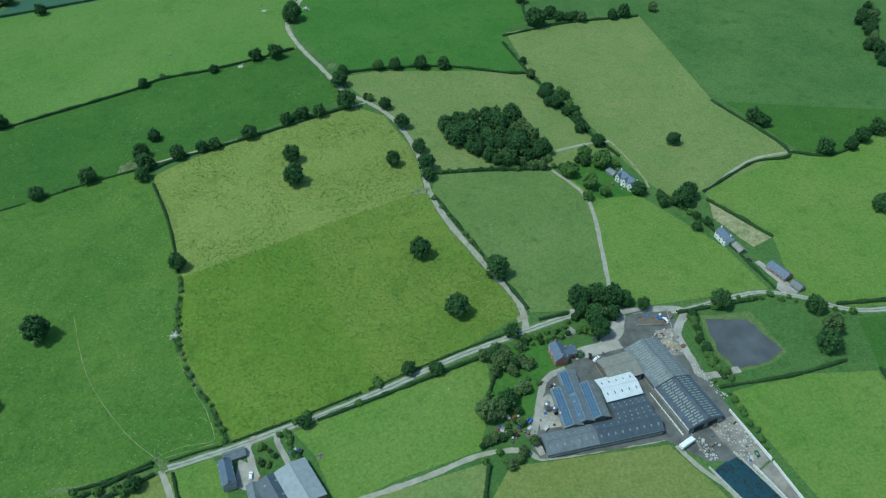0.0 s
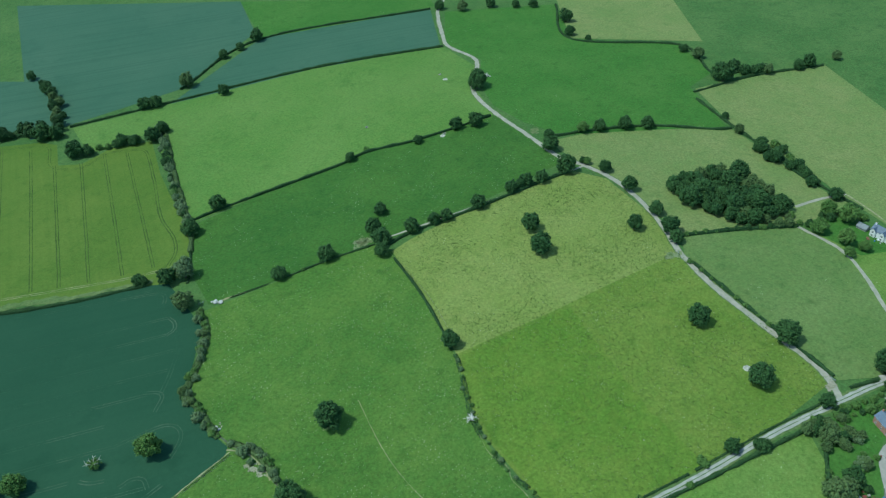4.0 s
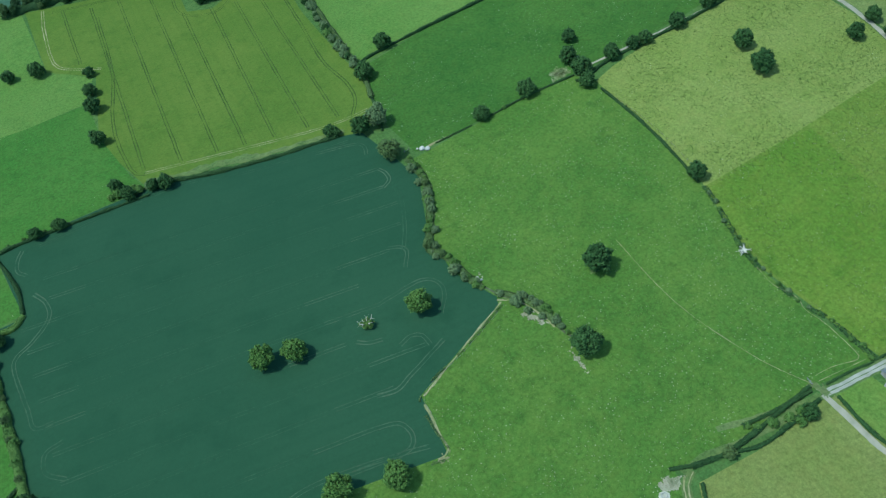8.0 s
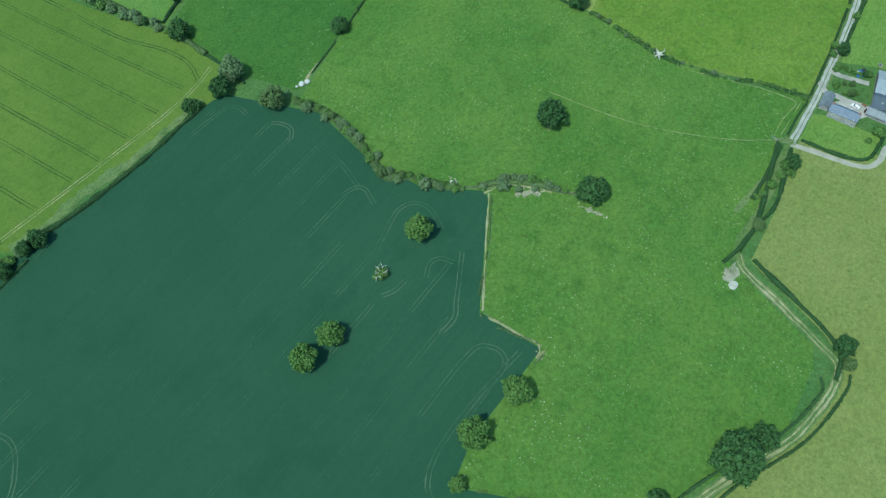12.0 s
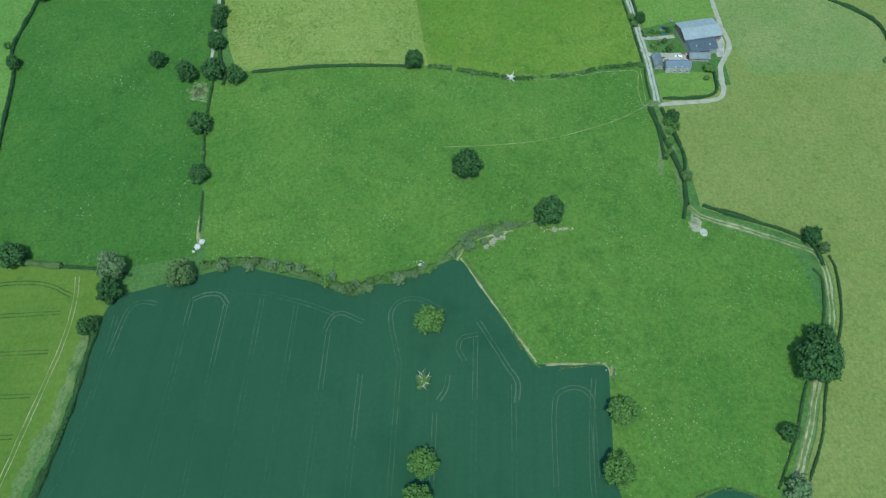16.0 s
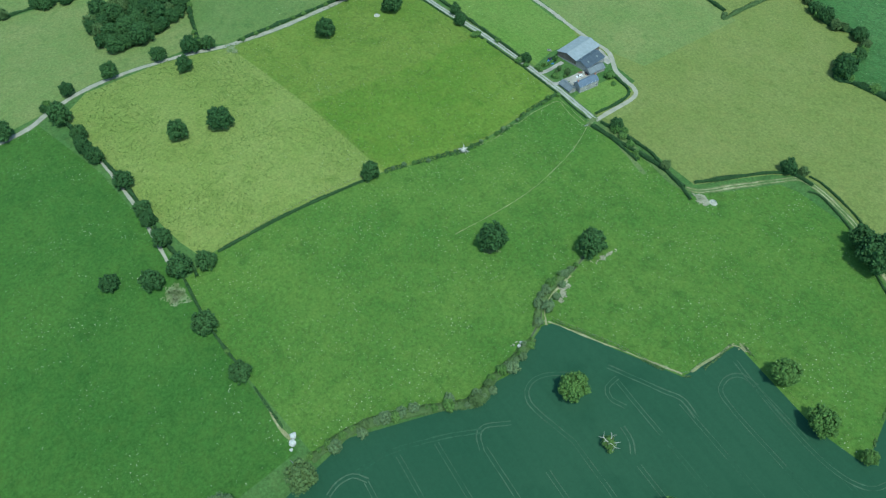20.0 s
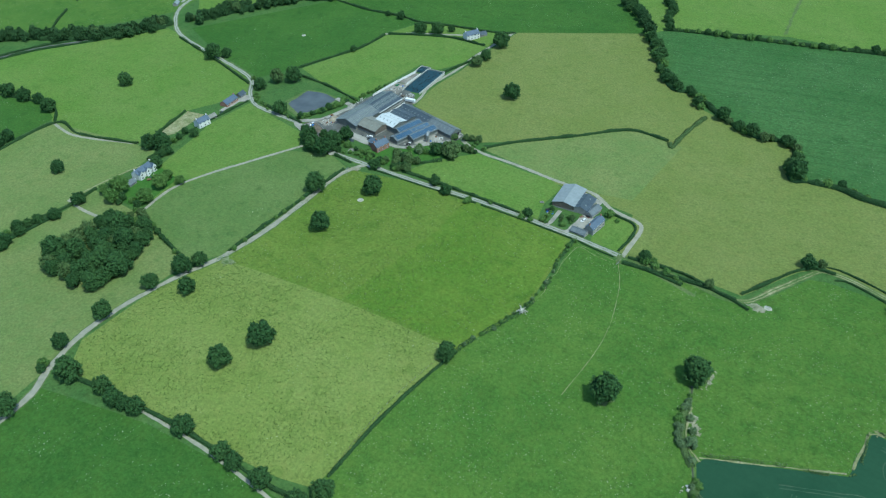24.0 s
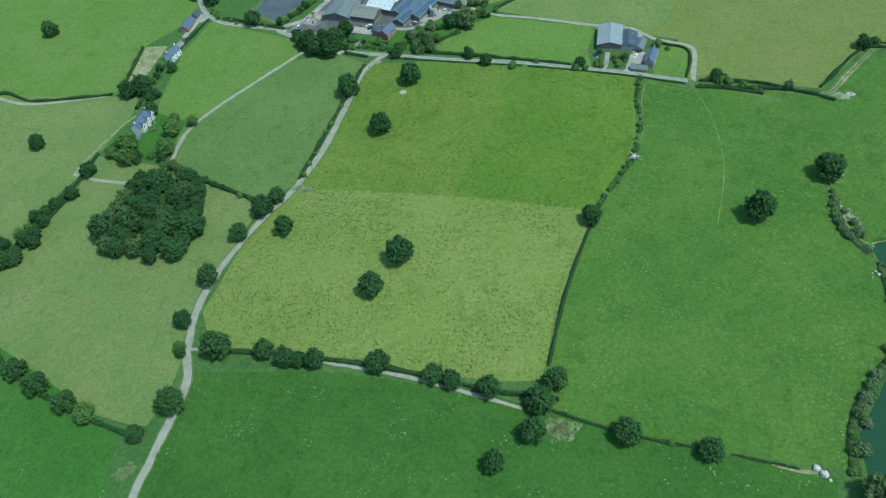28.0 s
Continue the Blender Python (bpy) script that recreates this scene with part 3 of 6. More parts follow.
# ---- fields ----
BUTTERCUP = [(32,496), (49,501), (109,509), (191,512), (206,493), (207,440), (195,398), (171,395), (89,388), (25,386), (28,412), (30,455)]
patch(BUTTERCUP, "buttercup", "yellow-green meadow full of buttercups")
MEADOW = [(25,386), (89,388), (171,395), (195,398), (193,356), (195,314), (196,269), (142,259), (107,257), (44,258), (19,260), (15,287), (11,324), (15,355)]
patch(MEADOW, "meadow", "tussocky bright green meadow beside the lane")
patch([(99,259), (96,299), (99,340), (103,386), (89,386), (27,384), (17,355), (13,324), (17,287), (21,262), (44,260)], "lush", "lusher half of the tussocky green meadow", 0.1, wobble=1.5)
PASTURE = [(-97,508), (-43,512), (-10,513), (25,510), (27,500), (32,496), (30,455), (28,412), (24,386), (10,338), (10,303), (16,260), (-17,264), (-17,263), (-74,259), (-96,266), (-98,257), (-106,246), (-113,232), (-120,219), (-130,216), (-164,218), (-189,233), (-207,246), (-229,257), (-243,270), (-235,288), (-246,324), (-246,331), (-226,333), (-176,324), (-172,357), (-113,382), (-111,387), (-122,415), (-123,435), (-106,472)]
patch(PASTURE, "pasture", "deep green cattle pasture dotted with white flowers")
CROP = [(-111,551), (-106,521), (-101,492), (-117,452), (-122,415), (-111,387), (-113,382), (-172,357), (-176,324), (-226,333), (-246,331), (-246,324), (-235,288), (-243,270), (-248,245), (-258,190), (-300,160), (-352,170), (-354,300), (-350,398), (-351,420), (-352,472), (-356,520), (-333,520), (-340,579), (-324,580), (-231,582), (-222,576), (-197,570), (-171,563), (-146,560), (-126,557)]
patch(CROP, "crop", "dark blue-green wheat field with faint tramlines")
BARLEY = [(-275,846), (-218,829), (-173,814), (-160,802), (-163,764), (-145,756), (-118,771), (-84,764), (-88,705), (-87,640), (-85,605), (-96,559), (-110,552), (-171,570), (-247,588), (-262,643), (-246,722), (-262,737), (-276,750), (-276,800)]
patch(BARLEY, "barley", "yellow-green barley field with dark tramlines")
patch([(-144,827), (-55,827), (84,819), (217,789), (221,719), (197,687), (184,625), (105,622), (68,630), (44,626), (-20,626), (-83,619), (-78,694), (-69,784), (-98,777), (-137,770)], "long", "long light green pasture")
STRIP = [(-82,615), (-20,626), (44,626), (68,630), (105,622), (184,625), (188,581), (192,528), (124,514), (51,509), (24,511), (-27,513), (-92,513), (-95,554)]
patch(STRIP, "strip", "narrow deep green pasture between hedges")
patch([(208,410), (248,399), (289,385), (294,354), (281,318), (255,270), (221,259), (199,268), (198,288), (196,316), (195,359), (196,391)], "grazed", "grey-green closely grazed field beside the track")
patch([(346,513), (345,484), (341,413), (345,382), (293,387), (249,401), (210,413), (211,438), (212,491), (206,510), (201,526), (198,545), (200,559), (206,560), (235,558), (273,547)], "hay", "pale cut hay meadow round the copse")
patch([(351,321), (345,339), (347,404), (350,416), (355,471), (351,435), (350,492), (350,514), (369,585), (434,585), (507,566), (467,414), (473,330), (373,320)], "hay", "large pale olive hay meadow")
patch([(264,881), (380,832), (338,739), (422,671), (405,605), (367,590), (345,518), (213,564), (198,599), (192,640), (204,690), (233,737), (223,797)], "bright", "smooth bright green pasture on the hill")
patch([(-45,835), (64,929), (254,898), (215,792), (84,819), (-55,827)], "blue", "distant blue-green wheat field")
patch([(-169,1204), (75,1055), (63,948), (-40,853), (-146,835), (-181,823)], "blue", "distant dark blue-green wheat field with tramlines")
patch([(-277,1024), (-153,944), (-158,832), (-289,863), (-420,900), (-420,1250)], "blue", "blue-green wheat field beyond the barley")
patch([(75,1055), (269,932), (263,903), (64,929)], "bright", "distant bright green ley")
patch([(394,856), (505,791), (447,666), (338,739)], "hay", "distant grey-green field")
patch([(329,337), (346,265), (343,224), (267,243), (252,261), (290,345), (288,381)], "rough", "fresh green field below the white house")
patch([(634,312), (628,278), (616,248), (597,221), (572,186), (543,141), (443,167), (377,190), (356,215), (383,261), (372,310), (375,318), (432,335), (473,330), (507,313), (590,326)], "rough", "broad light green field with one tree")
patch([(590,337), (577,329), (507,313), (477,326), (475,409)], "strip", "deep green field beyond a hedge")
patch([(521,129), (437,-4), (389,3), (344,2), (321,6), (333,45), (335,86), (346,117), (354,149), (374,182), (463,155)], "strip", "deep green field below the river trees")
patch([(424,-7), (308,-159), (230,-215), (158,-142), (107,-85), (219,-22), (236,-13), (293,-4), (320,2), (344,-1), (387,0)], "strip", "deep green field with one tree")
patch([(331,43), (318,5), (293,-2), (236,-11), (222,-18), (226,22), (268,20), (301,31)], "rough", "garden and paddock of the white farmhouse", 0.07)
patch([(351,148), (341,117), (330,86), (329,46), (301,33), (268,22), (227,24), (227,70), (239,91), (259,88), (263,172), (304,167)], "rough", "light green field behind the farm")
patch([(214,160), (217,143), (220,130), (221,115), (219,82), (221,46), (219,-22), (107,-85), (52,11), (24,18), (9,40), (-5,46), (-4,60), (-4,150), (-7,212), (60,205), (110,175), (107,165), (136,185), (150,180)], "straw", "straw-coloured dry pasture beside the farm")
patch([(3,150), (3,58), (-7,44), (-37,61), (-58,59), (-70,64), (-75,87), (-79,112), (-91,107), (-112,105), (-128,110), (-148,112), (-169,126), (-194,137), (-300,168), (-290,292), (-216,242), (-194,231), (-164,213), (-123,204), (-112,216), (-104,231), (-97,245), (-91,256), (-60,254), (-8,258), (-4,215)], "straw", "straw-coloured pasture beyond the small farm")
patch([(48,251), (159,251), (149,226), (127,199), (83,203), (64,202), (52,208), (53,232)], "rough", "rough green paddock between lane and track")
patch([(128,192), (114,172), (95,153), (74,132), (56,112), (40,102), (2,106), (4,195), (24,200), (47,200), (58,201), (87,197)], "hay", "small grey-green paddock beside the track", 0.085)
patch([(107,-85), (95,-100), (63,-108), (7,-120), (-42,-130), (-95,-142), (-220,-165), (-420,-60), (-420,200), (-300,168), (-194,137), (-169,126), (-148,112), (-128,110), (-103,104), (-86,106), (-75,87), (-70,64), (-58,59), (-37,61), (-7,44), (24,18), (52,11)], "ley", "large dark green streaked field behind a wooded hedge")
patch([(260,-230), (198,-258), (15,-350), (-9,-142), (93,-107), (107,-85), (158,-142), (230,-215)], "rough", "distant mottled green field")
patch([(15,-350), (-36,-374), (-230,-400), (-220,-165), (-95,-144), (-9,-142)], "rough", "distant mottled green field with a dark ditch")
ribbon([(17,-345), (11,-300), (4,-220), (-5,-146)], 3.0, "verge", "pale worn strip up a distant field", 0.12, "path", "path", 0.5)
patch([(918,130), (739,-50), (584,43), (570,103), (598,154), (697,269)], "pasture", "distant green field beyond the river trees")
patch([(1034,57), (805,-50), (928,123)], "tan", "distant tan stubble field")
patch([(589,55), (572,-175), (443,-240), (335,-194), (435,-65), (533,110)], "rough", "rough green valley field")
patch([(-420,700), (-302,691), (-259,693), (-259,643), (-252,600), (-246,583), (-300,581), (-342,581), (-420,592)], "bright", "bright green grass field")
patch([(-440,900), (-290,862), (-278,846), (-277,800), (-277,751), (-263,738), (-248,722), (-260,694), (-302,691), (-420,700)], "long", "paler green grass field")
patch([(-354,598), (-341,578), (-333,523), (-356,520), (-352,472), (-351,420), (-384,401), (-470,400), (-520,560)], "bright", "bright green field beside the wheat")
patch([(-352,419), (-354,370), (-356,300), (-400,330), (-383,400)], "bright", "corner of bright green grass")

# ---- roads and tracks ----
LANE = [(-17,259), (15,256), (44,255), (74,254), (106,255), (141,257), (177,257), (215,256), (237,252), (277,233), (332,225), (356,210), (381,186), (443,167), (508,150), (542,132), (574,99), (585,59), (580,-1)]
ribbon(LANE, 6.0, "verge", "grass verge along the lane", 0.1, "verge", "verge")
ribbon(LANE, 3.4, "lane", "narrow grey farm lane between hedges")
ribbon(LANE, 0.4, "verge", "grass strip down the middle of the lane", 0.19, "verge", "verge", 0.9)
ribbon([(-17,259), (-38,263), (-68,271)], 3.0, "verge", "grassy track beside the hedge", 0.1)
ribbon([(-17,259), (-16,247), (-15,225), (-9,218), (1,216), (12,213), (21,207), (31,202), (47,202), (67,201)], 3.0, "track", "pale stone track to the gate")
MIDDLE = [(189,258), (192,262), (195,270), (197,286), (195,314), (193,356), (196,394), (205,426), (211,462), (210,491), (202,516), (192,537), (189,580), (186,627), (189,667), (200,693), (228,740), (222,788), (234,828), (257,885), (281,918)]
ribbon(MIDDLE, 5.5, "verge", "grass verge along the track", 0.1, "verge", "verge")
ribbon(MIDDLE, 3.9, "track", "pale stony farm track winding uphill")
ribbon([(289,385), (294,354), (287,329), (271,298), (256,270), (250,259)], 2.8, "track", "pale stony cow track")
ribbon([(204,516), (165,512), (129,510), (97,509), (69,510), (37,512)], 1.8, "track", "pale path along the hedge foot")
ribbon([(67,201), (95,198), (126,197), (147,189), (152,182), (177,174), (218,163)], 3.0, "track", "pale track round the farm")
ribbon([(217,158), (219,143), (224,129), (225,112), (223,78), (225,42), (222,-22)], 3.0, "track", "pale track from the clamp to the far house")
ribbon([(640,305), (632,274), (620,244), (601,217), (578,188), (560,163), (549,138)], 3.6, "dirty", "distant grey lane between two hedges")
ribbon([(587,84), (602,42), (600,-2), (599,-31), (585,-60)], 3.4, "lane", "distant lane past the huts")
ribbon([(61,-345), (39,-356), (4,-365), (-36,-372), (-150,-392)], 4.0, "lane", "distant road behind hedges")
ribbon([(333,46), (318,36), (303,28), (275,16), (262,10)], 3.0, "track", "pale drive to the white farmhouse")
ribbon([(-18,260), (-41,259), (-64,261), (-80,264), (-94,263)], 3.4, "verge", "grassy lane between two hedges")
EAST = [(-90, 262), (-96, 258), (-102, 247), (-109, 233), (-116, 220), (-124, 207), (-137, 206), (-152, 210), (-165, 215), (-180, 224), (-195, 234), (-217, 246), (-240, 262)]
ribbon(EAST, 4.6, "verge", "grassy rutted lane between hedges", 0.09)
ribbon([(471,331), (432,335), (375,319)], 2.6, "track", "pale field track")
ribbon([(352,399), (350,374), (346,352), (342,339)], 1.6, "dry", "faint worn track to the white house")
ribbon([(352,400), (335,403), (320,404), (306,404)], 2.4, "track", "pale track by the copse")
patch([(353,246), (357,246), (359,214), (350,212), (348,222), (353,226)], "concrete", "pale paved terrace before the bungalow", 0.12, "yard", "yard", wobble=0.4)
ribbon([(247,245), (236,233), (218,227)], 5.0, "concrete", "concrete drive into the farmyard", 0.3)
ribbon([(220,258), (252,245), (281,232), (267,218), (261,198), (260,187), (281,182)], 4.5, "concrete", "concrete road past the pond", 0.3)


# ---- plants ----
RNG = np.random.default_rng(7)


def leaf_quads(centre, normal, size, rng):
    """Small leaf sprays as four-cornered pieces, turned at random about their normals."""
    n = len(centre)
    normal = normal / np.linalg.norm(normal, axis=1)[:, None]
    u = np.cross(normal, rng.normal(size=(n, 3)))
    u /= np.linalg.norm(u, axis=1)[:, None]
    w = np.cross(normal, u)
    u, w = u * size[:, None], w * (size * rng.uniform(0.5, 0.9, n))[:, None]
    v = np.stack([centre - u, centre - w * 0.8 + normal * size[:, None] * 0.2, centre + u, centre + w], 1).reshape(-1, 3)
    return v, np.arange(4 * n).reshape(-1, 4)


def crown(seed, lobes, leaves, low, tall, spread_r, size=0.03, lean=0.0, uneven=0.4):
    """A crown of unit width: lobes of foliage set over an uneven dome, each a dense core under a coat of leaf sprays."""
    rng = np.random.default_rng(seed)
    c, r = [], []
    for i in range(lobes):
        z = 1.0 - 1.5 * (i + 0.5) / lobes
        a = 2.39996 * i + rng.uniform(-0.35, 0.35)
        h = math.sqrt(max(0.0, 1 - z * z))
        d = Vector((h * math.cos(a), h * math.sin(a), z))
        k = rng.uniform(0.6, 1.4) * spread_r
        f = 1 + uneven * noise.noise(d * 1.5 + Vector((seed * 3.7, seed, 0))) + 0.12 * rng.uniform(-1, 1)
        c.append((d.x * (0.5 * f - 0.92 * k), d.y * (0.5 * f - 0.92 * k), low + 0.46 * tall + d.z * (0.54 * tall * f - 0.7 * k)))
        r.append(k)
    for i in range(max(4, lobes // 5)):
        a, q = 6.2832 * rng.random(), 0.22 * math.sqrt(rng.random())
        c.append((q * math.cos(a), q * math.sin(a), low + tall * rng.uniform(0.3, 0.62)))
        r.append(0.2 * rng.uniform(0.8, 1.2))
    c, r = np.array(c), np.array(r)
    lobes = len(r)
    reach = np.max(np.hypot(c[:, 0], c[:, 1]) + r * 1.05)
    c[:, :2] *= 0.5 / reach
    r *= (0.5 / reach) ** 0.5
    c[:, 0] += lean * (c[:, 2] - low)
    which = rng.choice(lobes, leaves, p=r ** 2 / np.sum(r ** 2))
    d = rng.normal(size=(leaves, 3))
    d /= np.linalg.norm(d, axis=1)[:, None]
    pos = c[which] + d * (r[which] * (0.86 + 0.62 * rng.random(leaves) ** 2.2))[:, None]
    keep = np.ones(leaves, bool)
    for i in range(lobes):
        keep &= (which == i) | (np.linalg.norm(pos - c[i], axis=1) > 0.85 * r[i])
    pos, d = pos[keep], d[keep]
    v, q = leaf_quads(pos, d + rng.normal(size=d.shape) * 0.55 + (0, 0, 0.35), rng.uniform(0.6, 1.3, len(pos)) * size, rng)
    g = Geo()
    for i in range(lobes):
        g.blob(c[i], r[i] * 0.84, i + seed, 0.5, 6)
    core = [f if len(f) == 4 else None for f in g.f]
    cv = np.array(g.v)
    cq = np.array([f for f in core if f])
    return np.concatenate([v, cv]), np.concatenate([q, cq + len(v)])


def trunk_geo(seed, height, radius, limbs):
    rng = np.random.default_rng(seed)
    g = Geo()
    mid = (rng.uniform(-0.02, 0.02), rng.uniform(-0.02, 0.02), height)
    g.tube((0, 0, -0.02), (0, 0, 0.04), radius * 1.5, radius, 8)
    g.tube((0, 0, 0.04), mid, radius, radius * 0.7, 8)
    for i in range(limbs):
        a = 6.28 * (i + rng.uniform(0, 0.5)) / limbs
        e = (mid[0] + 0.28 * math.cos(a), mid[1] + 0.28 * math.sin(a), height + rng.uniform(0.12, 0.3))
        g.tube(mid, e, radius * 0.45, radius * 0.15, 5)
    return g


KINDS = {
    "oak_tree": dict(forms=5, lobes=115, leaves=8600, low=0.1, tall=0.74, r=0.08, leaf="leaf_oak", label="spreading dark green oak in full leaf"),
    "round_tree": dict(forms=2, lobes=110, leaves=8200, low=0.12, tall=0.76, r=0.078, leaf="leaf_bright", label="rounded fresh green field tree in the wheat"),
    "hedge_tree": dict(forms=5, lobes=84, leaves=6200, low=0.04, tall=0.78, r=0.09, leaf="leaf_oak", label="dark green hedgerow tree"),
    "alder_tree": dict(forms=3, lobes=64, leaves=3600, low=0.02, tall=0.9, r=0.1, leaf="leaf_hedge", label="dark green alder in a belt of trees"),
    "pale_tree": dict(forms=2, lobes=72, leaves=5000, low=0.05, tall=0.8, r=0.095, leaf="leaf_pale", label="pale green tree in loose leaf"),
    "silver_tree": dict(forms=1, lobes=52, leaves=5600, low=0.03, tall=0.85, r=0.105, leaf="leaf_grey", label="silver-green willow"),
    "bush": dict(forms=3, lobes=30, leaves=1800, low=0.0, tall=0.62, r=0.135, leaf="leaf_bright", label="low green bush growing beside a hedge"),
    "grey_bush": dict(forms=3, lobes=32, leaves=1800, low=0.0, tall=0.66, r=0.13, leaf="leaf_grey", label="grey-green willow bush on the stream bank"),
}
stock = {}


def plant(kind, x, y, d, label="", group=""):
    """A tree or bush whose crown is d metres wide."""
    k = KINDS[kind]
    form = int(RNG.integers(k["forms"]))
    turn, high = RNG.uniform(0, 360), RNG.uniform(0.9, 1.1)
    z = float(terrain(x, y))
    if (kind, form) in stock:
        first, d0, h0 = stock[kind, form]
        ob = copy_thing(first, pose(x, y, z, 0, 0, turn) @ Matrix.Diagonal((d / d0, d / d0, d * high / (d0 * h0), 1)))
    else:
        ob = new(kind)
        ob.matrix_basis = pose(x, y, z, 0, 0, turn) @ Matrix.Diagonal((d, d, d * high, 1))
        seed = 10 * list(KINDS).index(kind) + form
        v, q = crown(seed, k["lobes"], k["leaves"], k["low"], k["tall"], k["r"])
        c = new("crown", quick_mesh("crown", v, q, MAT[k["leaf"]]))
        c.parent = ob
        part("trunk", trunk_geo(seed, k["low"] + 0.15, 0.03, 5), "bark", ob)
        stock[kind, form] = (ob, d, high)
    return tagged(ob, label or k["label"], "bush" if "bush" in kind else "tree", group or kind.replace("_", " ") + "s")


def hedge(pts, width=2.0, height=1.9, label="", leaf="leaf_hedge", density=26, gaps=0.0):
    """A hedge along a line: a dense core under a coat of leaf sprays, uneven in height."""
    line = smooth(pts, 2.0)
    seg = np.linalg.norm(np.diff(line, axis=0), axis=1)
    s = np.concatenate([[0], np.cumsum(seg)])
    n = int(s[-1] * density)
    rng = np.random.default_rng(int(s[-1] * 10))
    at = rng.uniform(0, s[-1], n)
    px, py = np.interp(at, s, line[:, 0]), np.interp(at, s, line[:, 1])
    way = np.gradient(line, axis=0)
    wx, wy = np.interp(at, s, way[:, 0]), np.interp(at, s, way[:, 1])
    l = np.hypot(wx, wy)
    nx, ny = -wy / l, wx / l
    swell = np.array([noise.noise(Vector((i * 0.13, s[-1], 0.5))) for i in range(int(s[-1]) + 2)])
    k = 1 + 0.55 * np.interp(at, np.arange(len(swell)), swell)
    if gaps:
        keep = np.interp(at, np.arange(len(swell)), swell) > gaps - 0.5
        px, py, nx, ny, k = px[keep], py[keep], nx[keep], ny[keep], k[keep]
        n = len(px)
    a = rng.uniform(-0.15, math.pi + 0.15, n)
    ox, oz = np.cos(a) * width / 2 * k, np.maximum(np.sin(a), 0) ** 0.7 * height * k
    fuzz = rng.normal(size=n) * 0.12
    cx, cy = px + nx * (ox + fuzz), py + ny * (ox + fuzz)
    c = np.stack([cx, cy, terrain(cx, cy) + oz + 0.1], 1)
    nm = np.stack([nx * np.cos(a), ny * np.cos(a), np.sin(a) + 0.2], 1) + rng.normal(size=(n, 3)) * 0.5
    v, q = leaf_quads(c, nm, rng.uniform(0.22, 0.5, n), rng)
    if not gaps:
        m = len(line)
        wl = np.hypot(way[:, 0], way[:, 1])
        side = np.stack([-way[:, 1], way[:, 0]], 1) / wl[:, None]
        kk = 1 + 0.55 * np.interp(s, np.arange(len(swell)), swell)
        ring = []
        for o, h in ((-0.42, -0.1), (-0.4, 0.55), (-0.2, 0.88), (0.2, 0.88), (0.4, 0.55), (0.42, -0.1)):
            p = line + side * (o * width * kk)[:, None]
            ring.append(np.concatenate([p, (terrain(p[:, 0], p[:, 1]) + h * height * kk)[:, None]], 1))
        cv = np.stack(ring, 1).reshape(-1, 3)
        cq = [(6 * i + j, 6 * i + j + 1, 6 * i + j + 7, 6 * i + j + 6) for i in range(m - 1) for j in range(5)]
        v, q = np.concatenate([v, cv]), np.concatenate([q, np.array(cq) + len(v)])
    return tagged(new("hedge", quick_mesh("hedge", v, q, MAT[leaf])), label or "trimmed dark green field hedge", "hedge", "field hedges")


for line in ([(22,504), (31,503), (50,507), (109,507), (187,514)], [(-80,621), (-60,624), (-28,626), (3,626), (44,626), (68,630), (105,622), (145,621), (180,624)], [(206,565), (232,561), (248,557), (268,552), (296,541), (332,518), (346,513)], [(363,580), (432,581), (505,565)], [(356,568), (349,512), (348,486), (344,418), (346,380)], [(207,412), (248,400), (289,385)], [(197,389), (197,363), (198,320), (199,271)], [(200,261), (218,258)], [(61,252), (105,251), (156,251)], [(-58,266), (-38,264), (-20,263)], [(156,236), (144,223)],
             [(-146,830), (-54,829), (84,820), (217,790)], [(-40,851), (64,926), (254,898)], [(378,830), (337,737), (421,669), (406,602), (461,592)]):
    hedge(line)
hedge([(-245,582), (-231,580), (-222,576), (-206,571), (-185,566), (-164,562), (-146,560), (-125,557)], 2.8, 1.8, "straggling hedge between the wheat and the barley", "leaf_hedge", 34)
ribbon([(-245,587), (-222,581), (-197,577), (-171,569), (-146,564), (-120,560)], 5.0, "verge", "rough grass margin between hedge and barley", 0.16, "verge", "verge", 0.6)
for line in ([(-340,578), (-320,579), (-246,575)], [(-352,418), (-383,400)], [(-19,265), (-73,260), (-98,267)], [(-90,255), (-96,244), (-103,230), (-110,217), (-119,207), (-132,206)], [(-20,258), (-38,256), (-57,255), (-73,260), (-89,263)], [(348,487), (343,453), (341,419)], [(466,415), (469,332), (432,332), (374,319)], [(467,331), (502,313), (587,327), (634,312), (628,278), (616,248), (597,221), (572,186), (545,143)], [(345,333), (351,286), (347,222)],
             [(513,152), (436,174), (371,196)], [(436,-4), (421,-2), (387,2), (344,0), (320,4), (293,-2), (236,-11), (220,-20)], [(354,149), (343,117), (332,86), (331,47)], [(329,44), (303,33), (270,22), (230,22)], [(642,299), (634,270), (622,240), (604,214)], [(65,-342), (39,-360), (4,-369), (-36,-376), (-150,-396)], [(341,161), (304,166), (262,177)], [(216,37), (227,80), (231,104)]):
    hedge(line)
for line in ([(95,-102), (63,-110), (7,-122), (-42,-132), (-95,-144), (-220,-167)], [(107,-85), (52,9), (24,18), (-7,44), (-37,61), (-58,59), (-70,64), (-75,87), (-80,110), (-91,107), (-112,105), (-128,110), (-148,112), (-169,126), (-194,137), (-300,168)]):
    hedge(line, 4.4, 2.8, "tall overgrown dark hedge", density=44)
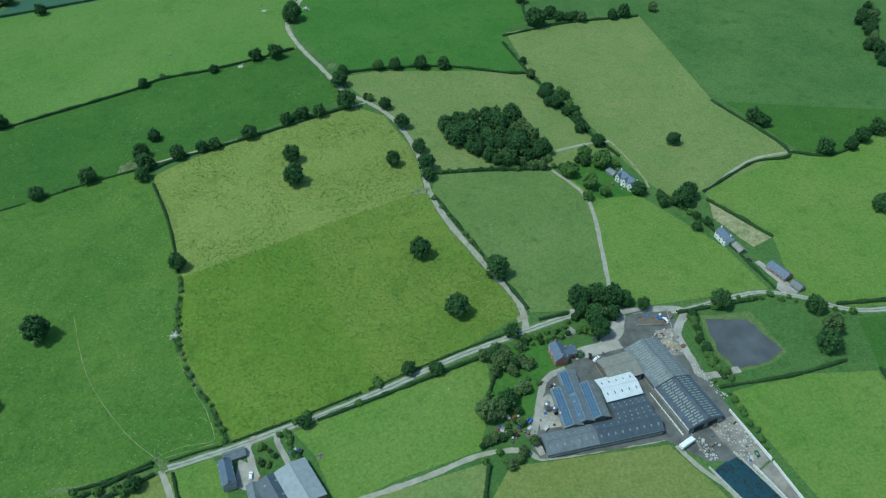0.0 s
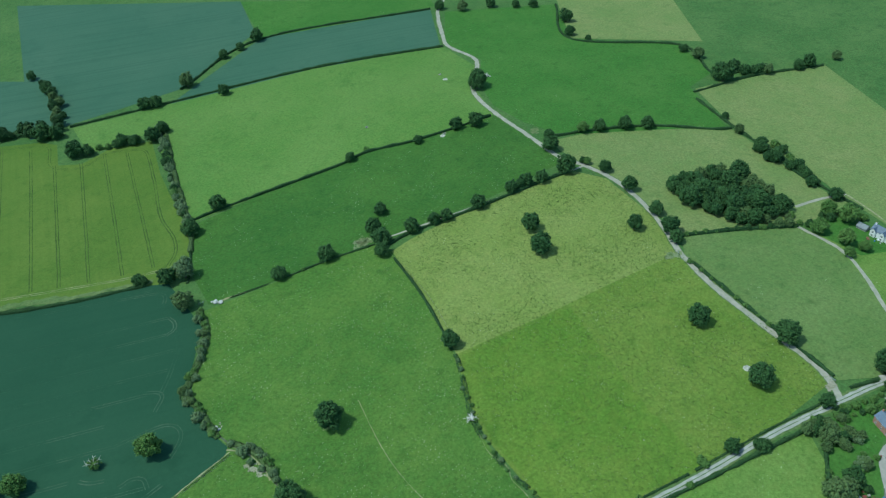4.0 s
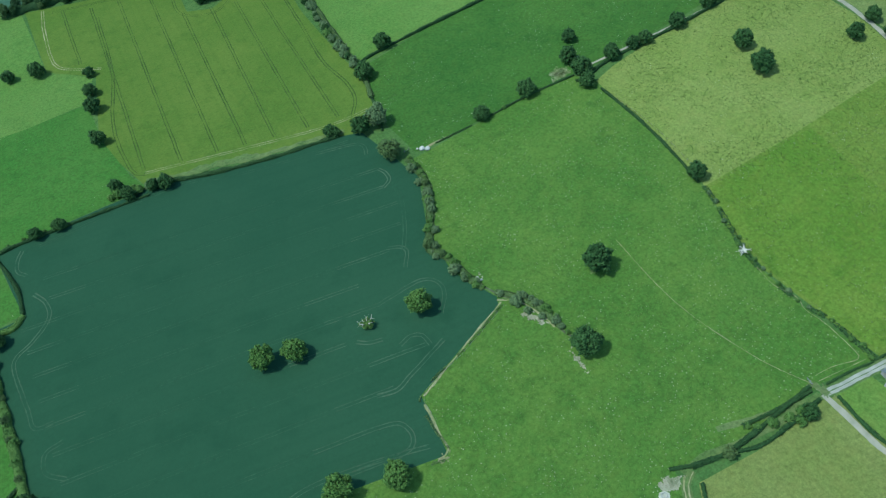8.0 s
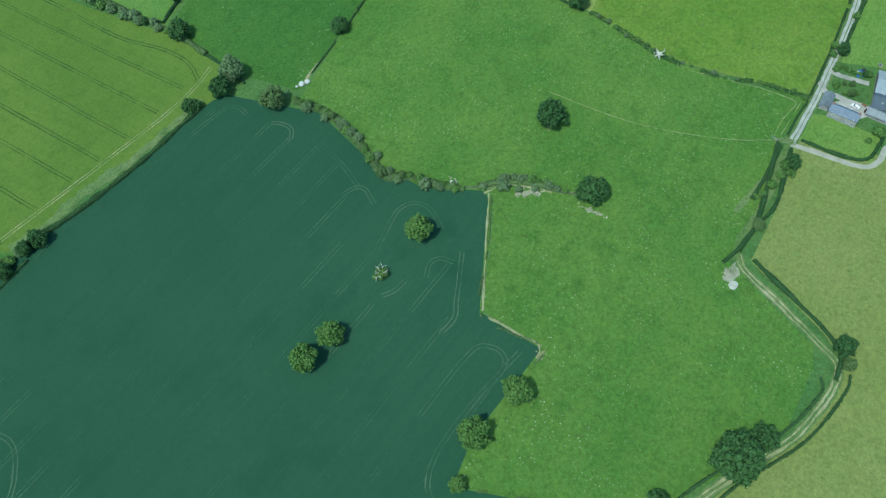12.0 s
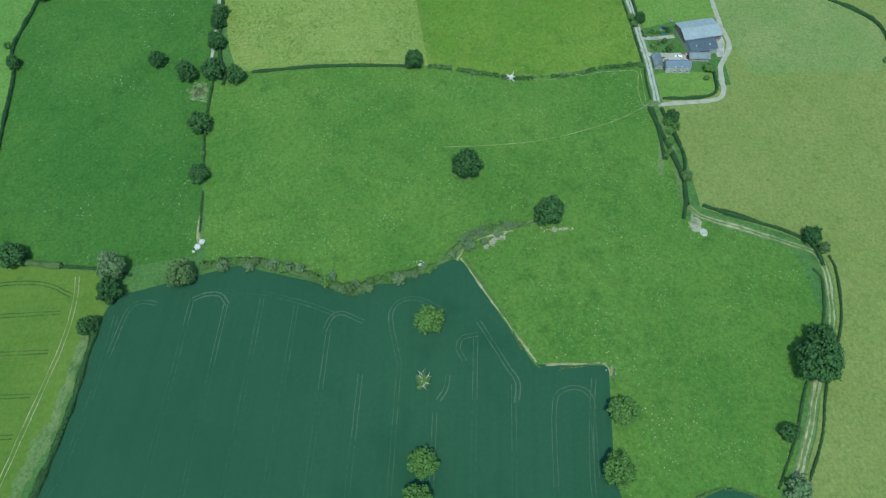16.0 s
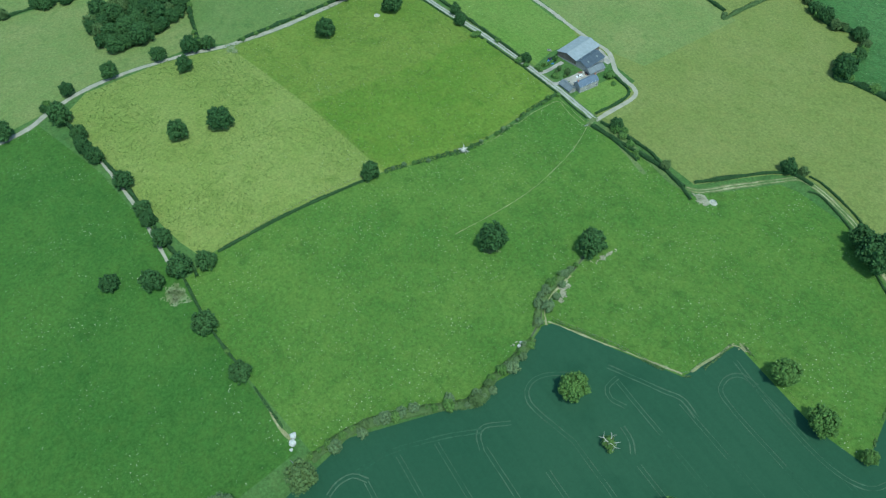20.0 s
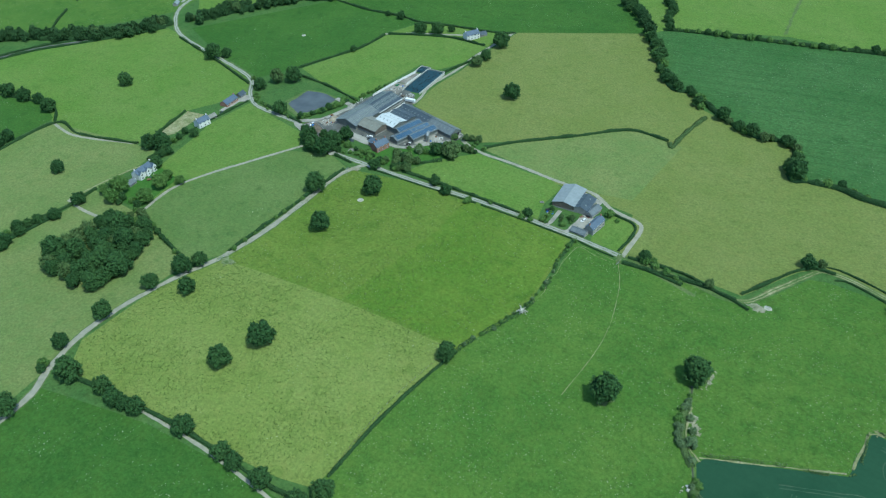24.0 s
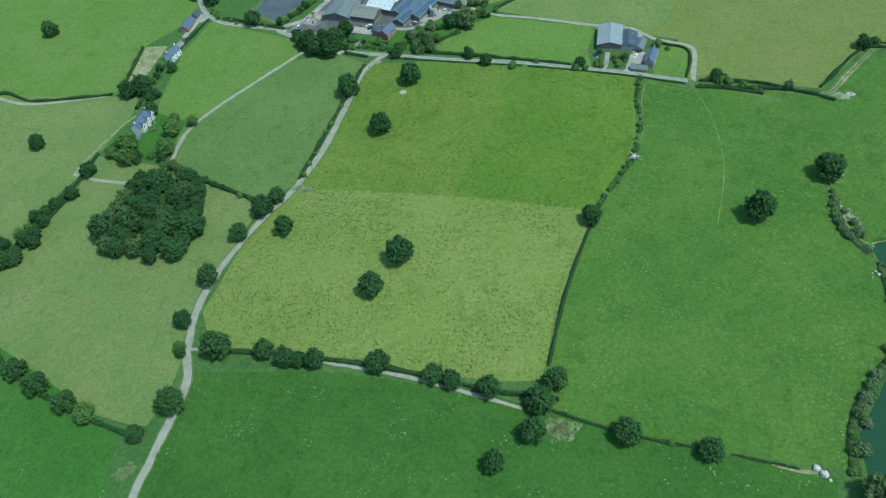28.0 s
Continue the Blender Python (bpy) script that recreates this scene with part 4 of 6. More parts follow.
for line in ([(127,190), (112,170), (93,151), (72,130), (56,112), (40,102), (14,104)], [(330,220), (277,231)], [(925,125), (802,-28)], [(787,212), (797,178), (822,123), (837,88), (856,49)], [(798,92), (762,106), (712,132), (694,142)], [(682,164), (668,184), (653,202)], [(370,311), (383,261)]):
    hedge(line)
hedge([(-69,782), (-78,692), (-83,614), (-90,580)], 3.5, 2.2, "overgrown pale green hedge with bushes", "leaf_pale", 34)
for line in ([(349,478), (347,420)],):
    hedge(line, 3.5, 2.6, "overgrown dark green hedge with bushes")
hedge([(-354,596), (-341,577), (-333,545), (-333,522)], 2.0, 1.5, "low hedge beside the wheat")
hedge([(-333,521), (-340,515), (-355,516), (-354,497), (-353,471), (-352,439), (-352,419), (-353,398), (-355,372), (-356,300)], 4.2, 2.4, "overgrown fresh green hedge beside the wheat", "leaf_bright", 40)
hedge([(12,106), (8,112), (8,97), (7,80), (5,64), (3,52)], 3.4, 1.5, "low fresh green hedge between two dry pastures", "leaf_pale", 34)
for line in ([(18,259), (53,258), (88,258)], [(92,258), (142,260), (181,260)]):
    hedge(line, 1.1, 0.7, "low clipped hedge along the lane's meadow side", density=22)
hedge([(-12,262), (2,261), (14,259)], 0.9, 0.7, "thin low weeds beside the grassy lane", density=14)
for line in ([(-133,212), (-141,210), (-166,220), (-196,240), (-217,252), (-238,267)], [(-126,201), (-136,201), (-164,210), (-194,229), (-217,240), (-236,253)]):
    hedge(line, 1.0, 0.9, "thin low hedge beside the rutted lane", density=20)
hedge([(-90,580), (-95,556), (-100,544)], 1.6, 1.3, "thin low hedge beside the barley")
hedge([(-82,512), (-62,512), (-43,512)], 0.9, 0.8, "thin gappy hedge between two pastures", density=16, gaps=0.3)
hedge([(-43,512), (-10,513), (25,510)], 1.2, 1.1, "thin low hedge between two pastures")
hedge([(30,488), (30,447), (27,411), (24,390)], 1.4, 1.3, "thin low hedge beside the buttercup meadow")
hedge([(-99,510), (-99,489), (-104,473), (-114,453), (-123,437), (-119,424), (-117,410), (-114,395)], 4.5, 1.1, "low tangled scrub along the stream", "leaf_pale", 40)
hedge([(24,390), (23,380), (15,354), (10,337), (10,303), (15,286), (16,259)], 2.2, 1.5, "thin gappy hedge along the pasture", density=16, gaps=0.35)
for line in ([(-112,381), (-140,369), (-172,357), (-175,340), (-175,323), (-185,324)], [(-246,324), (-238,301), (-236,287), (-243,271)]):
    hedge(line, 1.0, 0.7, "low straggling weeds along the wheat's fence", "leaf_pale", 9, 0.3)


def row(kind, spots, label="", group=""):
    for x, y, d in spots:
        if kind == "hedge_tree" and d >= 7 and RNG.random() < 0.14:
            plant("pale_tree", x, y, d, "", group)
            continue
        plant("bush" if d < 7 and kind == "hedge_tree" else kind, x, y, d, "" if d < 7 and kind == "hedge_tree" else label, group)


OAKS = [(123,465,14), (116,441,17), (186,432,12), (162,339,15), (160,286,16), (-57.5,373.5,18), (197,304,16), (25,394,12), (-148,402,15), (-176,407,10), (-214,411,14), (-230,415,14), (-92,336,17)]
for i, (x, y, d) in enumerate(OAKS):
    if i != 9:
        plant("round_tree" if i in (8, 10, 11) else "oak_tree", x, y, d, "", "lone field trees")
row("hedge_tree", [(-43,514,12), (-9,515,14), (-27,513,4), (25,496,12), (30,509,15), (30,524,13), (43,542,11), (53,508,12), (70,508,10), (79,507,11), (105,507,13), (135,512,11), (143,513,9), (149,514,11), (161,512,11), (185,515,16)])
row("oak_tree", [(203,520,6), (211,502,11), (212,473,13), (210,440,12), (206,419,14), (192,548,15), (201,565,9), (200,684,17)], "dark green oak beside the stony track", "track oaks")
row("hedge_tree", [(-58,627,14), (52,626,9), (69,633,6), (108,617,9), (145,620,12), (161,615,14)])
row("hedge_tree", [(284,545,13), (266,551,13), (245,557,12), (201,565,9), (202,408,11), (353,529,7), (346,505,9), (344,479,11), (342,460,12), (342,445,9), (340,399,12)])
row("hedge_tree", [(403,587,20), (427,600,13), (436,584,11), (448,578,11), (479,571,11), (492,571,14), (525,569,11)])
row("round_tree", [(231,561,11), (205,517,7)], "rounded light green tree in the hedge")
row("hedge_tree", [(337,318,8), (341,288,8)])
row("oak_tree", [(227,261,16), (239,260,14), (246,254,15), (253,251,12), (229,246,15), (225,254,10), (225,236,13), (240,244,10), (261,243,9)], "tall dark tree beside the farm pond", "farm trees")
row("hedge_tree", [(180,258,10), (116,259,9), (129,254,7), (98,258,6), (84,252,5), (55,252,8)])
row("round_tree", [(324,374,15), (333,381,10), (318,386,12), (302,356,13), (307,345,9), (296,374,13), (293,345,8)], "fresh green garden tree by the white house", "garden trees")
row("pale_tree", [(145,214,12), (154,215,6), (162,241,11), (166,235,7), (166,221,8), (157,237,7), (140,214,9), (178,234,6), (178,247,6)], "garden tree beside the farmhouse", "garden trees")
row("bush", [(-31,257,8), (-38,258,6), (-46,260,6), (-53,262,5), (-56,265,4)])
row("hedge_tree", [(197,680,18), (360,782,16), (342,747,12), (350,726,7), (416,637,13), (403,592,19), (429,588,12), (443,584,12), (414,656,10), (282,873,14), (314,865,13), (263,892,13), (354,839,12), (337,848,10)])
row("hedge_tree", [(59,925,15), (37,911,10), (16,900,11), (-32,854,16), (-78,831,14), (-67,829,13), (-5,817,12), (-157,917,14), (-149,879,12), (-169,959,11), (-149,852,8)])
row("hedge_tree", [(-170,819,18), (-159,815,14), (-147,772,17), (-137,769,12), (-108,771,12), (-98,767,12), (-82,764,15), (-71,775,12)])
row("grey_bush", [(-79,741,9), (-82,675,9), (-84,658,8), (-85,635,8)], "rounded grey-green bush in the overgrown hedge", "overgrown hedge")
row("hedge_tree", [(-80,716,10), (-84,603,15), (-129,561,10), (-111,552,14), (-126,559,8)])
row("hedge_tree", [(-234,576,11), (-257,579,10), (-262,591,10), (-242,579,9), (-301,578,9), (-316,581,7), (-261,644,12), (-256,682,13), (-253,702,11), (-249,726,9), (-282,749,13), (-302,756,11), (-128,561,8)])
plant("pale_tree", -107, 518, 16, "rounded mid-green tree on the stream bank", "stream trees")
plant("grey_bush", -240, 260, 13, "broad grey-green willow by the lane", "lane trees")
plant("silver_tree", *[(-99,552,16)][0], "tall silver-green willow at the hedge corner", "stream trees")
row("grey_bush", [(-102,499,8), (-104,486,6), (-107,467,7), (-103,477,5), (-115,446,6), (-121,435,6), (-124,428,5), (-121,414,8), (-119,406,5), (-114,401,4), (-109,387,5), (-105,378,8), (-103,370,5), (-99,363,5), (-94,358,5)])


def thicket(pts, gap, wide, kinds, lo, hi, group):
    for p in smooth(pts, gap):
        x, y = p + RNG.uniform(-wide, wide, 2)
        kind = kinds[int(RNG.integers(len(kinds)))]
        plant(kind, x, y, RNG.uniform(lo, hi), "", group)


thicket([(-99,510), (-99,489), (-104,473), (-114,453), (-123,437), (-119,424), (-117,410), (-114,395)], 4.4, 1.3, ("grey_bush", "bush", "pale_tree", "grey_bush", "bush"), 2.6, 8.0, "stream bushes")
hedge([(-110,390), (-103,382), (-97,370), (-94,352)], 3.6, 1.0, "low pale scrub along the stream", "leaf_pale", 30)
thicket([(-102,382), (-95,368), (-93,350)], 2.6, 1.6, ("grey_bush", "grey_bush", "bush"), 3.0, 6.0, "stream bushes")
thicket([(-74,785), (-77,734), (-82,684), (-84,642), (-83,614)], 5.0, 1.5, ("bush", "hedge_tree", "grey_bush"), 5.0, 9.0, "overgrown hedge")
thicket([(-355,512), (-353,471), (-352,421)], 3.6, 1.0, ("bush", "bush", "pale_tree"), 4.0, 7.0, "overgrown hedge")
thicket([(-354,396), (-355,360), (-356,310)], 5.0, 1.0, ("bush", "pale_tree"), 5.0, 8.0, "overgrown hedge")
thicket([(-11,48), (-37,63), (-60,60), (-72,68), (-78,90), (-82,108)], 7.0, 2.0, ("hedge_tree", "bush", "hedge_tree", "pale_tree"), 6.0, 13.0, "wooded hedge")
thicket([(-88,106), (-112,103), (-130,108), (-150,112), (-172,127), (-196,138)], 7.0, 1.6, ("bush", "hedge_tree", "bush"), 4.0, 10.0, "wooded hedge")
thicket([(104,-80), (78,-35), (54,6), (24,20), (10,40)], 7.0, 3.0, ("hedge_tree", "hedge_tree", "bush"), 8.0, 14.0, "wooded hedge")
thicket([(156,-142), (128,-112), (106,-84)], 8.0, 4.0, ("hedge_tree", "alder_tree"), 9.0, 15.0, "wooded hedge")
thicket([(95,-102), (40,-114), (-18,-126), (-95,-144), (-160,-156)], 8.5, 1.6, ("hedge_tree", "bush", "bush", "hedge_tree"), 5.0, 11.0, "wooded hedge")
thicket([(50,-352), (4,-368), (-60,-380)], 11.0, 2.0, ("hedge_tree", "bush"), 6.0, 11.0, "far roadside trees")
thicket([(356,474), (352,456), (348,443), (344,430)], 7.0, 1.2, ("hedge_tree", "bush", "hedge_tree"), 6.0, 10.0, "overgrown hedge")
thicket([(212,411), (248,400), (286,386)], 7.0, 0.8, ("bush", "hedge_tree"), 3.0, 5.5, "overgrown hedge")
thicket([(196,386), (197,345), (199,300)], 9.0, 1.0, ("bush", "bush"), 3.0, 5.0, "track hedge bushes")
thicket([(-266,586), (-254,584), (-240,580)], 4.0, 1.5, ("grey_bush", "bush", "bush"), 5.0, 9.0, "hedge corner bushes")
thicket([(-300,580), (-322,581), (-340,581)], 9.0, 1.0, ("bush",), 3.0, 5.0, "hedge corner bushes")
thicket([(-150,771), (-128,774), (-104,770), (-78,769)], 8.0, 2.0, ("hedge_tree", "hedge_tree", "bush"), 7.0, 12.0, "hedgerow trees")
thicket([(98,-112), (112,-150), (120,-165)], 9.0, 3.0, ("hedge_tree",), 8.0, 12.0, "wooded hedge")
thicket([(166,247), (174,234), (170,219), (150,217), (150,229)], 6.0, 5.0, ("bush", "pale_tree", "bush"), 3.0, 7.0, "garden shrubs")
thicket([(296,381), (320,383), (335,373)], 6.0, 4.0, ("bush", "hedge_tree"), 5.0, 9.0, "garden shrubs")
thicket([(339,330), (348,304), (351,290)], 6.0, 2.0, ("bush", "hedge_tree"), 4.0, 8.0, "overgrown hedge")
thicket([(375,185), (338,218), (306,226), (280,226)], 6.0, 2.0, ("bush", "bush"), 3.0, 6.0, "pond bushes")
thicket([(284,224), (275,207), (270,190), (272,179)], 3.0, 1.3, ("bush", "hedge_tree", "bush"), 4.0, 7.0, "lagoon bushes")
hedge([(287,227), (278,212), (271,196), (269,180)], 3.0, 2.0, "overgrown hedge along the lagoon bank")
thicket([(263,182), (262,161), (258,136)], 5.0, 1.2, ("bush",), 3.0, 5.0, "pond bushes")
thicket([(136,201), (135,185), (152,190)], 5.0, 2.0, ("bush", "pale_tree"), 4.0, 7.0, "garden shrubs")
thicket([(227,239), (205,245), (187,246), (168,240)], 4.5, 1.8, ("bush", "hedge_tree", "bush"), 3.0, 7.0, "lane shrubs")
thicket([(28,247), (33,248), (34,241), (29,237), (27,243)], 3.0, 1.6, ("bush", "pale_tree", "bush"), 2.5, 5.0, "garden shrubs")
thicket([(45,251), (44,243), (45,235)], 2.6, 0.7, ("bush", "hedge_tree"), 3.0, 5.0, "garden shrubs")
thicket([(23,380), (15,354), (10,315), (15,286), (16,261)], 5.5, 1.2, ("bush", "grey_bush", "bush"), 2.0, 4.0, "gappy hedge bushes")
thicket([(159,250), (163,242), (164,234), (170,236), (168,248), (163,253), (168,244)], 3.2, 2.2, ("bush", "pale_tree", "bush", "hedge_tree"), 4.0, 8.0, "garden shrubs")
thicket([(179,251), (194,250), (206,249), (219,252)], 3.6, 1.6, ("bush", "hedge_tree", "bush"), 3.5, 6.5, "garden shrubs")
thicket([(126, 195), (134, 200), (143, 202), (150, 204), (158, 208)], 6.0, 2.6, ("bush", "pale_tree", "hedge_tree"), 3.2, 6.0, "yard shrubs")
for x, y, d in [(165,222,9), (206,228,6), (175,234,7)]:
    plant("grey_bush", x, y, d, "rounded grey-green garden bush on the lawn", "garden shrubs")
row("round_tree", [(-201,324,15), (-226,332,15), (-247,329,8)], "broad fresh green oak on the wheat's edge")
row("oak_tree", [(-350,402,13), (-355,381,8), (-348,508,12), (-187,233,23), (-173,226,14), (-216,255,10), (-300,578,9), (-314,578,9), (-343,583,7)], "dark oak in the hedge round the wheat")
row("hedge_tree", [(473,251,14), (395,378,12), (338,420,10), (492,319,15), (567,321,10), (549,320,14), (530,318,14), (514,314,11), (476,378,14), (477,368,12), (355,198,13), (350,181,14), (338,173,16), (305,225,14), (359,319,14), (350,314,16), (330,337,12)])
row("hedge_tree", [(354,-73,10), (342,5,10), (359,4,7), (302,26,14), (286,20,15), (277,8,8), (215,16,18), (212,65,12), (212,49,11), (152,105,16), (130,252,8), (116,259,8), (98,261,6), (57,257,6), (51,256,5), (140,215,15), (153,217,12), (333,94,8), (444,171,17), (435,162,11)])
row("hedge_tree", [(-116,207,11), (-123,203,7), (-82,106,16), (-76,98,13), (-30,255,9), (-72,259,7), (-35,254,6)])
row("hedge_tree", [(349,481,9), (341,473,11), (339,457,10), (339,476,10), (336,462,9)])

COPSE = [(237,439), (236,460), (250,464), (270,463), (289,461), (299,446), (298,400), (293,386), (270,388), (256,404), (241,424)]
made = []
for _ in range(6000):
    x, y, d = RNG.uniform(225, 310), RNG.uniform(370, 470), RNG.uniform(9, 20)
    if inside(COPSE, np.array(x), np.array(y)) and all(math.dist((x, y), p[:2]) > 0.3 * (d + p[2]) for p in made):
        made.append((x, y, d))
        if y < 400:
            plant("bush" if RNG.random() < 0.5 else "pale_tree", x, y, RNG.uniform(5, 8), "light green shrub on the edge of the copse", "copse trees")
            continue
        light = x > 285 and RNG.random() < 0.5 or RNG.random() < 0.1
        plant("pale_tree" if light else "oak_tree", x, y, min(d, 12) if light else d, "close-grown tree of the dark copse", "copse trees")


def belt(pts, gap=4.4, wide=7.0):
    """A belt of trees along a river or ditch."""
    for p in smooth(pts, gap):
        x, y = p + RNG.uniform(-wide, wide, 2)
        plant("alder_tree" if RNG.random() < 0.85 else "pale_tree", x, y, RNG.uniform(6.5, 13), "tree in the dark belt along the river", "river trees")


for line in ([(698,267), (656,236), (619,216), (588,195)], [(588,198), (561,162), (550,130)], [(534,112), (481,21), (441,-9), (423,-48), (384,-106), (319,-178)], [(684,10), (589,27), (574,-24), (579,-92)], [(-289,852), (-252,849), (-220,842), (-183,837), (-157,821)]):
    belt(line)
    hedge(line, 11.0, 4.0, "dense undergrowth of the river trees", density=70)


def far_woods(lines, wide, label, gap=3.4, lo=6, hi=12):
    """The crowns behind the front trees of the far belts, too close-grown to tell apart, as one body of leaf."""
    forms = [crown(90 + k, 16, 620, 0.02, 0.95, 0.17, 0.07) for k in range(4)]
    vs, qs, n = [], [], 0
    for pts in lines:
        for p in smooth(pts, gap):
            x, y = p + RNG.uniform(-wide, wide, 2)
            v, q = forms[int(RNG.integers(4))]
            a, s = RNG.uniform(0, 6.28), RNG.uniform(lo, hi)
            turned = np.stack([v[:, 0] * math.cos(a) - v[:, 1] * math.sin(a), v[:, 0] * math.sin(a) + v[:, 1] * math.cos(a), v[:, 2]], 1)
            vs.append(turned * s + (x, y, float(terrain(x, y))))
            qs.append(q + n)
            n += len(v)
    return tagged(new("far_woodland", quick_mesh("far_woodland", np.concatenate(vs), np.concatenate(qs), MAT["leaf_hedge"])), label, "woodland", "", "stuff")


far_woods(([(698,267), (656,236), (619,216), (588,195)], [(588,198), (561,162), (550,130)], [(534,112), (481,21), (441,-9), (423,-48), (384,-106), (319,-178)], [(611,-5), (607,-30), (610,-64), (629,-100), (625,-123)], [(595,-112), (578,-136), (544,-164)], [(702,12), (682,-3), (679,-29)], [(770,-52), (722,-80), (706,-96), (660,-110)], [(676,-45), (655,-62), (640,-90), (650,-112)], [(640,-40), (615,-70), (625,-100)], [(760,-85), (720,-120), (660,-140)]), 11.0, "distant dark green woodland along the valley")
far_woods([[(245 - 4 * k, -240 - 13 * k), (190 - 4 * k, -272 - 13 * k), (117 - 4 * k, -316 - 13 * k), (66 - 4 * k, -350 - 13 * k)] for k in range(1, 9)], 5.0, "distant close-grown dark woodland", 6.5, 9, 16)
for p in smooth([(240, -234), (196, -262), (117, -308), (63, -342)], 8.5):
    plant("alder_tree" if RNG.random() < 0.7 else "pale_tree", *(p + RNG.uniform(-2, 2, 2)), RNG.uniform(10, 16), "tree on the edge of the distant woodland", "woodland edge trees")
belt([(-159,937), (-154,888), (-155,828)], 7.0, 2.0)
belt([(714,480), (674,434), (639,393)], 5.0, 7.0)
belt([(776,-25), (728,-60), (666,-81), (613,-88)], 6.0, 6.0)
belt([(495,5), (452,-23), (427,-76)], 6.0, 5.0)


def tussocks(poly, n, label, leaf="leaf_hedge", lo=0.25, hi=0.6):
    """Coarse tufts scattered over a meadow, three blades of leaf to a tuft."""
    p = np.array(poly, float)
    rng = np.random.default_rng(n)
    x, y = rng.uniform(p[:, 0].min(), p[:, 0].max(), 3 * n), rng.uniform(p[:, 1].min(), p[:, 1].max(), 3 * n)
    ok = inside(poly, x, y)
    ok[ok] = [noise.noise(Vector((u * 0.03, w * 0.03, 0.7))) + 0.5 * noise.noise(Vector((u * 0.11, w * 0.11, 2.7))) > k for u, w, k in zip(x[ok], y[ok], rng.uniform(-0.6, 0.35, int(ok.sum())))]
    x, y = np.repeat(x[ok][:n], 3), np.repeat(y[ok][:n], 3)
    m = len(x)
    x, y = x + rng.normal(size=m) * 0.2, y + rng.normal(size=m) * 0.2
    v, q = leaf_quads(np.stack([x, y, terrain(x, y) + 0.22], 1), rng.normal(size=(m, 3)) * 0.7 + (0, 0, 0.8), rng.uniform(lo, hi, m), rng)
    return tagged(new("tussocks", quick_mesh("tussocks", v, q, MAT[leaf])), label, "grass tufts", "", "stuff")


tussocks(BUTTERCUP, 5000, "coarse green tufts over the buttercup meadow", "tuft", 0.15, 0.45)
tussocks(MEADOW, 5000, "coarse green tufts over the green meadow", "tuft", 0.15, 0.45)
tussocks(PASTURE, 700, "small white flower heads over the cattle pasture", "flower", 0.05, 0.14)
tussocks(MEADOW, 700, "small white flower heads over the green meadow", "flower", 0.06, 0.16)
tussocks(STRIP, 260, "small white flower heads over the narrow pasture", "flower", 0.06, 0.16)
tussocks(PASTURE, 5000, "low green tufts over the cattle pasture", "tuft", 0.1, 0.3)


